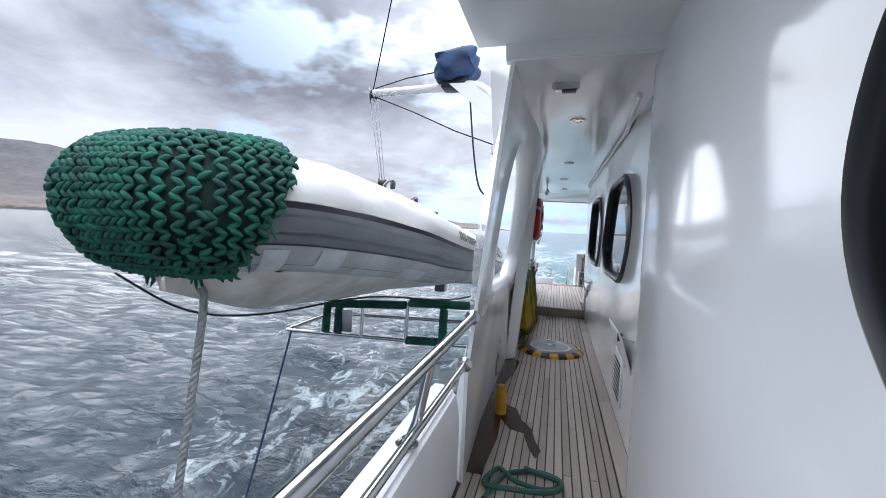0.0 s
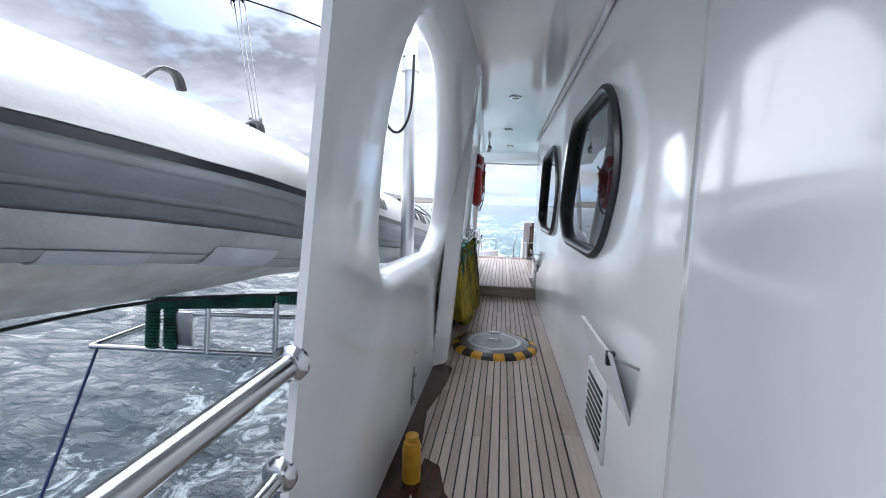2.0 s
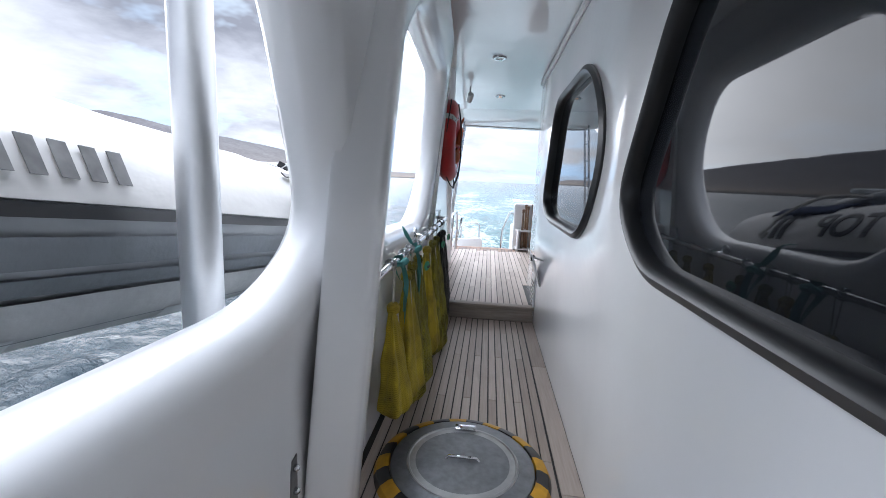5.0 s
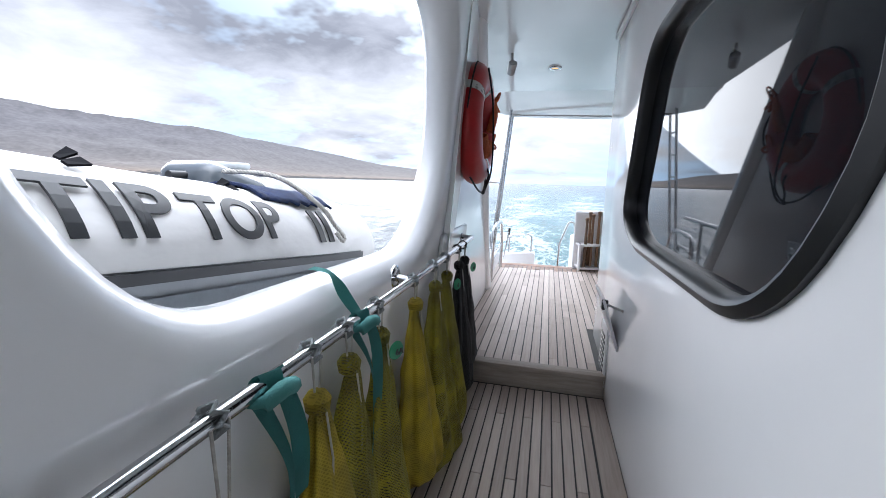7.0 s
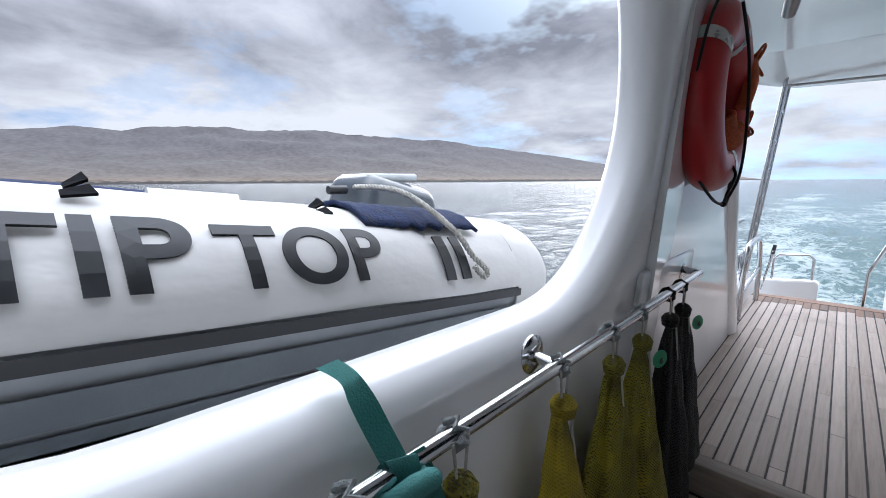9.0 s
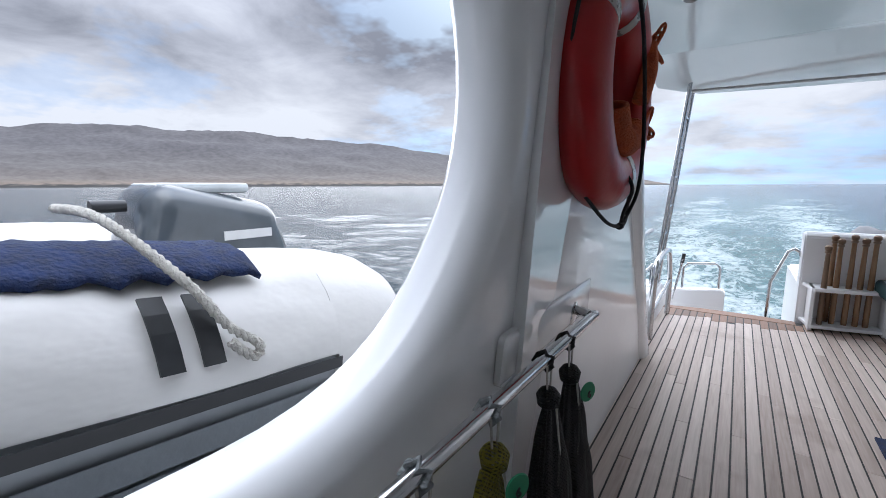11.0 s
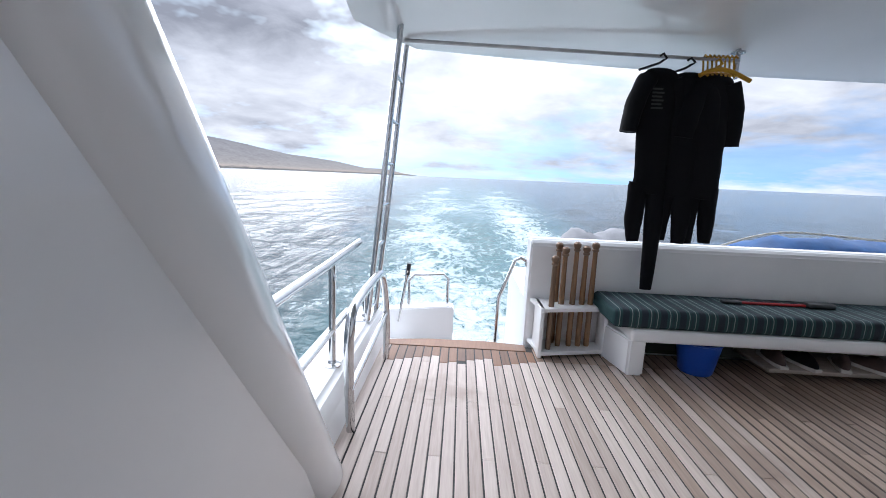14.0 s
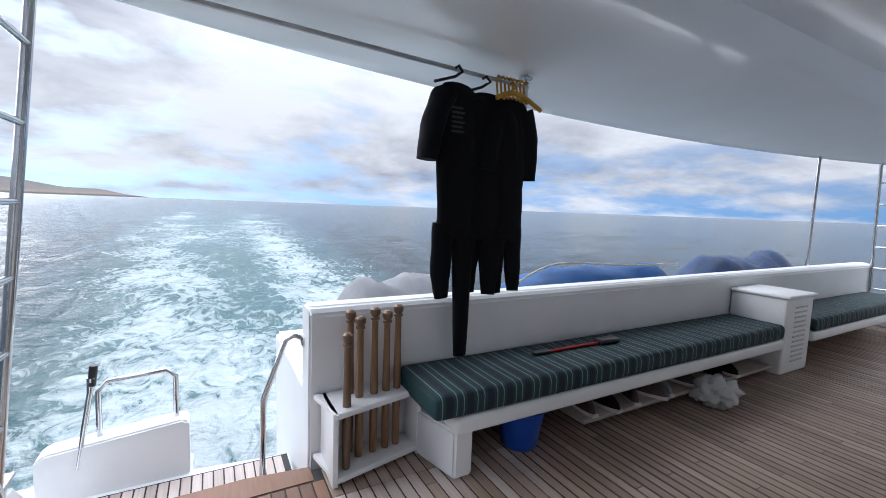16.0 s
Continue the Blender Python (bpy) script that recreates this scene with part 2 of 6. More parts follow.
def teak_material(name, light, dark, wetness, joined=False):
    """Weathered teak: each plank takes its own tone, with grain along the plank and damp stains."""
    m = bpy.data.materials.new(name)
    m.use_nodes = True
    nt = m.node_tree
    b = nt.nodes["Principled BSDF"]
    geo = nt.nodes.new("ShaderNodeNewGeometry")
    info = nt.nodes.new("ShaderNodeObjectInfo")
    mp = nt.nodes.new("ShaderNodeMapping")
    mp.inputs["Scale"].default_value = (26, 1.4, 26)
    nt.links.new(geo.outputs["Position"], mp.inputs["Vector"])
    grain = nt.nodes.new("ShaderNodeTexNoise")
    grain.inputs["Scale"].default_value, grain.inputs["Detail"].default_value = 4, 8
    nt.links.new(mp.outputs[0], grain.inputs["Vector"])
    tone = nt.nodes.new("ShaderNodeMix")
    tone.inputs["Factor"].default_value = 0.42
    nt.links.new(grain.outputs["Fac"], tone.inputs["A"])
    nt.links.new(geo.outputs["Random Per Island"] if joined else info.outputs["Random"], tone.inputs["B"])
    ramp = nt.nodes.new("ShaderNodeValToRGB")
    ramp.color_ramp.elements[0].position, ramp.color_ramp.elements[0].color = 0.2, (*dark, 1)
    ramp.color_ramp.elements[1].position, ramp.color_ramp.elements[1].color = 0.75, (*light, 1)
    nt.links.new(tone.outputs["Result"], ramp.inputs[0])
    stain = nt.nodes.new("ShaderNodeTexNoise")
    stain.inputs["Scale"].default_value, stain.inputs["Detail"].default_value = 1.7, 5
    nt.links.new(geo.outputs["Position"], stain.inputs["Vector"])
    sr = nt.nodes.new("ShaderNodeMapRange")
    for k, v in (("From Min", 0.60), ("From Max", 0.74), ("To Min", 0.0), ("To Max", wetness)):
        sr.inputs[k].default_value = v
    nt.links.new(stain.outputs["Fac"], sr.inputs["Value"])
    wetmix = nt.nodes.new("ShaderNodeMix")
    wetmix.data_type = "RGBA"
    wetmix.inputs["B"].default_value = (0.20, 0.115, 0.07, 1)
    nt.links.new(sr.outputs[0], wetmix.inputs["Factor"])
    nt.links.new(ramp.outputs[0], wetmix.inputs["A"])
    nt.links.new(wetmix.outputs["Result"], b.inputs["Base Color"])
    ro = nt.nodes.new("ShaderNodeMapRange")
    ro.inputs["To Min"].default_value, ro.inputs["To Max"].default_value = 0.5, 0.25
    nt.links.new(sr.outputs[0], ro.inputs["Value"])
    nt.links.new(ro.outputs[0], b.inputs["Roughness"])
    bp = nt.nodes.new("ShaderNodeBump")
    bp.inputs["Strength"].default_value, bp.inputs["Distance"].default_value = 0.25, 0.003
    nt.links.new(grain.outputs["Fac"], bp.inputs["Height"])
    nt.links.new(bp.outputs[0], b.inputs["Normal"])
    return m


M_teak = teak_material("weathered teak", (0.47, 0.405, 0.35), (0.29, 0.235, 0.195), 0.5)
M_teak_aft = teak_material("bleached teak", (0.62, 0.53, 0.475), (0.37, 0.29, 0.245), 0.7)
M_teak_damp = teak_material("damp brown teak", (0.44, 0.335, 0.265), (0.23, 0.16, 0.12), 0.9)
M_teak_far = teak_material("trodden brown teak", (0.42, 0.31, 0.24), (0.20, 0.14, 0.105), 0.9, True)
M_teak_wet = teak_material("soaked brown teak", (0.25, 0.13, 0.075), (0.11, 0.055, 0.032), 0.9)


def mesh_bag_material(name, color, holes):
    m = material(name, color, 0.7, var=0.3, scale=9, bump=0.4, bump_scale=35)
    nt = m.node_tree
    b = nt.nodes["Principled BSDF"]
    tc = nt.nodes.new("ShaderNodeTexCoord")
    prod = None
    for turn in (45, -45):
        mp = nt.nodes.new("ShaderNodeMapping")
        mp.inputs["Rotation"].default_value = (radians(turn), 0, 0)
        nt.links.new(tc.outputs["Object"], mp.inputs[0])
        w = nt.nodes.new("ShaderNodeTexWave")
        w.bands_direction = "Y"
        w.inputs["Scale"].default_value = 50
        nt.links.new(mp.outputs[0], w.inputs[0])
        th = nt.nodes.new("ShaderNodeMath")
        th.operation = "GREATER_THAN"
        th.inputs[1].default_value = 0.35
        nt.links.new(w.outputs["Fac"], th.inputs[0])
        if prod:
            mu = nt.nodes.new("ShaderNodeMath")
            mu.operation = "MULTIPLY"
            nt.links.new(prod, mu.inputs[0])
            nt.links.new(th.outputs[0], mu.inputs[1])
            prod = mu.outputs[0]
        else:
            prod = th.outputs[0]
    inv = nt.nodes.new("ShaderNodeMapRange")
    inv.inputs["To Min"].default_value, inv.inputs["To Max"].default_value = 1.0, 1.0 - holes
    nt.links.new(prod, inv.inputs["Value"])
    nt.links.new(inv.outputs[0], b.inputs["Alpha"])
    return m


M_bag = mesh_bag_material("olive yellow mesh", (0.27, 0.235, 0.012), 0.35)
M_bagy = mesh_bag_material("bright yellow mesh", (0.48, 0.36, 0.012), 0.3)
M_bagk = mesh_bag_material("black mesh", (0.012, 0.012, 0.013), 0.25)


def cushion_material():
    m = material("striped cushion cloth", (0.02, 0.09, 0.10), 0.8, bump=0.3, bump_scale=150)
    nt = m.node_tree
    b = nt.nodes["Principled BSDF"]
    geo = nt.nodes.new("ShaderNodeNewGeometry")
    sp = nt.nodes.new("ShaderNodeSeparateXYZ")
    nt.links.new(geo.outputs["Position"], sp.inputs[0])
    fr = nt.nodes.new("ShaderNodeMath")
    fr.operation = "PINGPONG"
    fr.inputs[1].default_value = 0.055
    nt.links.new(sp.outputs[0], fr.inputs[0])
    sc = nt.nodes.new("ShaderNodeMath")
    sc.operation = "DIVIDE"
    sc.inputs[1].default_value = 0.055
    nt.links.new(fr.outputs[0], sc.inputs[0])
    rp = nt.nodes.new("ShaderNodeValToRGB")
    rp.color_ramp.interpolation = "CONSTANT"
    e = rp.color_ramp.elements
    e[0].position, e[0].color = 0.0, (0.008, 0.018, 0.028, 1)
    e[1].position, e[1].color = 0.34, (0.012, 0.045, 0.048, 1)
    for p, c in ((0.62, (0.20, 0.225, 0.215, 1)), (0.70, (0.013, 0.048, 0.05, 1)), (0.88, (0.012, 0.032, 0.04, 1))):
        el = e.new(p)
        el.color = c
    nt.links.new(sc.outputs[0], rp.inputs[0])
    nt.links.new(rp.outputs[0], b.inputs["Base Color"])
    return m


M_cushion = cushion_material()

# ---- mesh helpers ----


def mesh_of(name, verts, faces, mat, smooth=False):
    me = bpy.data.meshes.new(name)
    me.from_pydata([tuple(v) for v in verts], [], faces)
    me.materials.append(mat)
    me.validate()
    bm = bmesh.new()
    bm.from_mesh(me)
    bmesh.ops.recalc_face_normals(bm, faces=bm.faces)
    bm.to_mesh(me)
    bm.free()
    for p in me.polygons:
        p.use_smooth = smooth
    return me


def soft_edges(me, angle=35):
    for p in me.polygons:
        p.use_smooth = True
    me.set_sharp_from_angle(angle=radians(angle))
    return me


def from_bm(name, bm, mat, smooth=True, angle=35):
    bmesh.ops.recalc_face_normals(bm, faces=bm.faces)
    me = bpy.data.meshes.new(name)
    bm.to_mesh(me)
    bm.free()
    me.materials.append(mat)
    return soft_edges(me, angle) if smooth else me


def add_box(bm, lo, hi, bevel=0.0, seg=2):
    r = bmesh.ops.create_cube(bm, size=1)
    c = [(a + b) / 2 for a, b in zip(lo, hi)]
    s = [b - a for a, b in zip(lo, hi)]
    for v in r["verts"]:
        v.co = Vector([v.co[i] * s[i] + c[i] for i in range(3)])
    if bevel:
        es = list({e for v in r["verts"] for e in v.link_edges})
        bmesh.ops.bevel(bm, geom=es, offset=bevel, segments=seg, affect="EDGES", profile=0.5)


def box(name, lo, hi, mat, bevel=0.006, seg=2):
    bm = bmesh.new()
    add_box(bm, lo, hi, bevel, seg)
    return from_bm(name, bm, mat)


def prism(name, pts, axis, a, b, mat, bevel=0.0, seg=2):
    """A polygon of two coordinates, drawn out along an axis from a to b."""
    def full(p, d):
        return {"x": (d, p[0], p[1]), "y": (p[0], d, p[1]), "z": (p[0], p[1], d)}[axis]
    bm = bmesh.new()
    lo = [bm.verts.new(full(p, a)) for p in pts]
    hi = [bm.verts.new(full(p, b)) for p in pts]
    bm.faces.new(lo)
    bm.faces.new(hi[::-1])
    n = len(pts)
    for i in range(n):
        bm.faces.new((lo[i], lo[(i + 1) % n], hi[(i + 1) % n], hi[i]))
    if bevel:
        bmesh.ops.bevel(bm, geom=list(bm.edges), offset=bevel, segments=seg, affect="EDGES")
    return from_bm(name, bm, mat)


def smooth_path(pts, n=6):
    P = [Vector(p) for p in pts]
    if len(P) < 3:
        return P
    out = []
    for i in range(len(P) - 1):
        p0, p1, p2, p3 = P[max(i - 1, 0)], P[i], P[i + 1], P[min(i + 2, len(P) - 1)]
        for k in range(n):
            t = k / n
            out.append(0.5 * (2 * p1 + (p2 - p0) * t + (2 * p0 - 5 * p1 + 4 * p2 - p3) * t * t + (3 * p1 - p0 - 3 * p2 + p3) * t ** 3))
    return out + [P[-1]]


def add_tube(bm, pts, r, sides=10, closed=False, scale=(1, 1)):
    P = [Vector(p) for p in pts]
    n = len(P)
    rings = []
    prev = None
    for i in range(n):
        if closed:
            d = P[(i + 1) % n] - P[i - 1]
        else:
            d = P[min(i + 1, n - 1)] - P[max(i - 1, 0)]
        d = d.normalized() if d.length > 1e-9 else Vector((0, 0, 1))
        if prev is None:
            up = Vector((0, 0, 1)) if abs(d.z) < 0.9 else Vector((0, 1, 0))
            a = d.cross(up).normalized()
        else:
            a = (prev - d * prev.dot(d)).normalized()
        prev = a
        c = d.cross(a)
        rr = r[i] if isinstance(r, (list, tuple)) else r
        rings.append([bm.verts.new(P[i] + (a * math.cos(2 * math.pi * k / sides) * scale[0] + c * math.sin(2 * math.pi * k / sides) * scale[1]) * rr) for k in range(sides)])
    for i in range(n if closed else n - 1):
        A, B = rings[i], rings[(i + 1) % n]
        for k in range(sides):
            bm.faces.new((A[k], A[(k + 1) % sides], B[(k + 1) % sides], B[k]))
    if not closed:
        bm.faces.new(rings[0][::-1])
        bm.faces.new(rings[-1])


def tube(name, pts, r, mat, sides=10, closed=False, curve=0, scale=(1, 1)):
    bm = bmesh.new()
    add_tube(bm, smooth_path(pts, curve) if curve else pts, r, sides, closed, scale)
    return from_bm(name, bm, mat, angle=50)


def tubes(name, paths, r, mat, sides=10):
    bm = bmesh.new()
    for p in paths:
        add_tube(bm, p, r, sides)
    return from_bm(name, bm, mat, angle=50)


def lathe(name, prof, mat, n=20, m=None):
    """A profile of (radius, height) turned about z."""
    verts, faces = [], []
    k = len(prof)
    for i in range(n):
        a = 2 * math.pi * i / n
        verts += [Vector((r * math.cos(a), r * math.sin(a), z)) for r, z in prof]
    for i in range(n):
        j = (i + 1) % n
        for q in range(k - 1):
            faces.append((i * k + q, j * k + q, j * k + q + 1, i * k + q + 1))
    faces.append([i * k for i in range(n)][::-1])
    faces.append([i * k + k - 1 for i in range(n)])
    if m:
        verts = [m @ v for v in verts]
    return soft_edges(mesh_of(name, verts, faces, mat), 40)


def text_mesh(body, size, mat, depth=0.004):
    cu = bpy.data.curves.new("lettering", "FONT")
    cu.body, cu.size, cu.extrude, cu.offset = body, size, depth, size * 0.02
    ob = new("lettering_source", cu)
    me = bpy.data.meshes.new_from_object(ob.evaluated_get(bpy.context.evaluated_depsgraph_get()))
    bpy.data.objects.remove(ob)
    me.materials.clear()
    me.materials.append(mat)
    return me


def part(name, me, parent, label=""):
    ob = new(name, me)
    ob.parent = parent
    return tagged(ob, label) if label else ob


def thing(name, label, category, group="", at=(0, 0, 0)):
    ob = new(name)
    ob.location = at
    ob.empty_display_size = 0.1
    return tagged(ob, label, category, group)


def structure(name, me, label, category="structure"):
    return tagged(new(name, me), label, category, kind="structure")


def rounded_poly(pts, radius, seg=8):
    """A polygon with its corners rounded off."""
    out = []
    n = len(pts)
    rs = radius if isinstance(radius, (list, tuple)) else [radius] * n
    for i in range(n):
        p, a, b = Vector(pts[i]), Vector(pts[i - 1]), Vector(pts[(i + 1) % n])
        u, w = (a - p), (b - p)
        r = min(rs[i], u.length * 0.48, w.length * 0.48)
        s, e = p + u.normalized() * r, p + w.normalized() * r
        for k in range(seg + 1):
            t = k / seg
            out.append((1 - t) ** 2 * s + 2 * t * (1 - t) * p + t * t * e)
    return out


def grow(loop, d):
    """Widen a loop of 2D points by d."""
    n = len(loop)
    out = []
    area = sum(loop[i].x * loop[(i + 1) % n].y - loop[(i + 1) % n].x * loop[i].y for i in range(n))
    s = 1 if area > 0 else -1
    for i in range(n):
        t = loop[(i + 1) % n] - loop[i - 1]
        nr = Vector((t.y, -t.x)) * s
        out.append(loop[i] + (nr.normalized() * d if nr.length > 1e-9 else Vector((0, 0))))
    return out


def pierced_wall(name, outer, loop, x_in, x_out, mat, lip):
    """A wall across x with an opening; outer is (y0, y1, z0, z1). The opening's edge is rounded over towards x_in."""
    y0, y1, z0, z1 = outer
    c = sum(loop, Vector((0, 0))) / len(loop)
    sx = 1 if x_out < x_in else -1
    corners = [Vector(p) for p in ((y0, z0), (y1, z0), (y1, z1), (y0, z1))]
    dens = []
    n = len(loop)
    for i in range(n):
        a, b = loop[i], loop[(i + 1) % n]
        m = max(1, int((b - a).length / 0.06))
        dens += [a + (b - a) * k / m for k in range(m)]
    loop = dens
    n = len(loop)

    def border(p):
        d = p - c
        ts = []
        if abs(d.x) > 1e-9:
            ts.append(((y1 if d.x > 0 else y0) - c.x) / d.x)
        if abs(d.y) > 1e-9:
            ts.append(((z1 if d.y > 0 else z0) - c.y) / d.y)
        return c + d * min(ts)
    rim = [border(p) for p in loop]
    for q in corners:
        rim[min(range(n), key=lambda i: (rim[i] - q).length)] = q
    rings = []

    def ring(pts, x):
        rings.append([(x, p.x, p.y) for p in pts])
    ring(rim, x_out)
    ring(grow(loop, lip * 0.3), x_out)
    ring(loop, x_out + sx * lip * 0.3)
    ring(loop, x_in - sx * lip)
    ring(grow(loop, lip * 0.13), x_in - sx * lip * 0.5)
    ring(grow(loop, lip * 0.5), x_in - sx * lip * 0.13)
    ring(grow(loop, lip), x_in)
    ring(rim, x_in)
    verts = [v for r in rings for v in r]
    faces = []
    for k in range(len(rings)):
        a, b = k * n, ((k + 1) % len(rings)) * n
        for i in range(n):
            j = (i + 1) % n
            faces.append((a + i, a + j, b + j, b + i))
    return soft_edges(mesh_of(name, verts, faces, mat), 62)


# ---- setting: sea, land, hull, decks, walls ----
SEA = -1.75
DECK = 0.14


def sea_material():
    m = bpy.data.materials.new("sea water")
    m.use_nodes = True
    nt = m.node_tree
    b = nt.nodes["Principled BSDF"]
    geo = nt.nodes.new("ShaderNodeNewGeometry")

    def math_node(op, a, v=None, clamp=False):
        n = nt.nodes.new("ShaderNodeMath")
        n.operation, n.use_clamp = op, clamp
        nt.links.new(a, n.inputs[0])
        if v is not None:
            if isinstance(v, (int, float)):
                n.inputs[1].default_value = v
            else:
                nt.links.new(v, n.inputs[1])
        return n.outputs[0]

    def noise_node(scale, detail, stretch, rough=0.55, dist=0.0):
        mp = nt.nodes.new("ShaderNodeMapping")
        mp.inputs["Scale"].default_value = stretch
        nt.links.new(geo.outputs["Position"], mp.inputs[0])
        n = nt.nodes.new("ShaderNodeTexNoise")
        for k, v in (("Scale", scale), ("Detail", detail), ("Roughness", rough), ("Distortion", dist)):
            n.inputs[k].default_value = v
        nt.links.new(mp.outputs[0], n.inputs["Vector"])
        return n.outputs["Fac"]

    def span(a, lo, hi, to0=0.0, to1=1.0):
        n = nt.nodes.new("ShaderNodeMapRange")
        for k, v in (("From Min", lo), ("From Max", hi), ("To Min", to0), ("To Max", to1)):
            n.inputs[k].default_value = v
        nt.links.new(a, n.inputs["Value"])
        return n.outputs[0]
    sp = nt.nodes.new("ShaderNodeSeparateXYZ")
    nt.links.new(geo.outputs["Position"], sp.inputs[0])
    # wake behind the stern, widening slowly, and the bow wash along the side
    centre = math_node("SUBTRACT", sp.outputs["X"], 1.2)
    wide = math_node("MAXIMUM", span(sp.outputs["Y"], 8, 160, 3.6, 16.0), 0.5)
    off = math_node("DIVIDE", math_node("ABSOLUTE", centre), wide)
    wake = math_node("MULTIPLY", span(off, 1.35, 0.55), span(sp.outputs["Y"], 8.5, 11.5))
    wake = math_node("MULTIPLY", wake, span(sp.outputs["Y"], 15, 170, 1.0, 0.25))
    core = math_node("MULTIPLY", span(off, 0.42, 0.1), span(sp.outputs["Y"], 14, 22))
    side = math_node("MULTIPLY", span(math_node("ABSOLUTE", math_node("ADD", sp.outputs["X"], 3.2)), 3.6, 1.2), span(sp.outputs["Y"], 1.5, 5.5))
    side = math_node("MULTIPLY", side, span(sp.outputs["Y"], 30, 16))
    fill = math_node("MAXIMUM", wake, math_node("MULTIPLY", side, 0.48))
    fill = math_node("SUBTRACT", fill, math_node("MULTIPLY", core, 0.35))
    lace = noise_node(2.6, 10, (1, 0.6, 1), 0.7, 1.1)
    clump = noise_node(0.28, 4, (1, 0.5, 1), 0.5, 0.5)
    both = math_node("ADD", math_node("MULTIPLY", lace, 0.62), math_node("MULTIPLY", clump, 0.38))
    foam_w = span(math_node("ADD", both, math_node("MULTIPLY", fill, 0.19)), 0.615, 0.72)
    foam_w = math_node("MULTIPLY", foam_w, span(fill, 0.02, 0.12))
    caps = span(noise_node(0.24, 10, (1, 1.6, 1), 0.72, 0.6), 0.655, 0.72)
    foam = math_node("MAXIMUM", foam_w, math_node("MULTIPLY", caps, 0.35), True)
    base = nt.nodes.new("ShaderNodeMix")
    base.data_type = "RGBA"
    base.inputs["A"].default_value = (0.034, 0.050, 0.061, 1)
    base.inputs["B"].default_value = (0.085, 0.185, 0.195, 1)
    nt.links.new(math_node("MULTIPLY", wake, 0.75, True), base.inputs["Factor"])
    col = nt.nodes.new("ShaderNodeMix")
    col.data_type = "RGBA"
    col.inputs["B"].default_value = (0.44, 0.50, 0.51, 1)
    nt.links.new(foam, col.inputs["Factor"])
    nt.links.new(base.outputs["Result"], col.inputs["A"])
    nt.links.new(col.outputs["Result"], b.inputs["Base Color"])
    nt.links.new(span(foam, 0, 1, 0.13, 0.8), b.inputs["Roughness"])
    b.inputs["IOR"].default_value = 1.33
    h1 = noise_node(1.1, 8, (1, 1.7, 1), 0.6, 0.3)
    h3 = noise_node(4.5, 6, (1, 1.4, 1), 0.6, 0.2)
    h2 = noise_node(0.22, 5, (1, 1.9, 1), 0.5, 0.2)
    hsum = math_node("ADD", math_node("ADD", math_node("MULTIPLY", h1, 1.0), math_node("MULTIPLY", h3, 0.12)), math_node("MULTIPLY", h2, 1.5))
    bp = nt.nodes.new("ShaderNodeBump")
    bp.inputs["Strength"].default_value, bp.inputs["Distance"].default_value = 1.0, 0.6
    nt.links.new(hsum, bp.inputs["Height"])
    nt.links.new(bp.outputs[0], b.inputs["Normal"])
    return m


def sea():
    """One sheet: fine waves near the vessel, coarser towards the horizon."""
    steps = sorted({round(s * (0.20 * i + 0.00000006 * i ** 5.15), 3) for i in range(0, 130) for s in (1, -1)})
    steps = [s for s in steps if abs(s) < 4300]
    n = len(steps)
    verts, faces = [], []
    for a in steps:
        for b in steps:
            d = math.hypot(a, b)
            amp = 0.23 * max(0.0, 1 - d / 140)
            p = Vector((a * 0.45, (b + 5) * 0.62, 0))
            z = amp * (noise.fractal(p, 0.75, 2.1, 5) + 0.8 * noise.noise(p * 0.4))
            verts.append((a - 2, b + 8, SEA + z))
    for i in range(n - 1):
        for j in range(n - 1):
            faces.append((i * n + j, (i + 1) * n + j, (i + 1) * n + j + 1, i * n + j + 1))
    structure("water", mesh_of("water", verts, faces, sea_material(), True), "grey-blue choppy sea with white foaming wake", "sea")


sea()


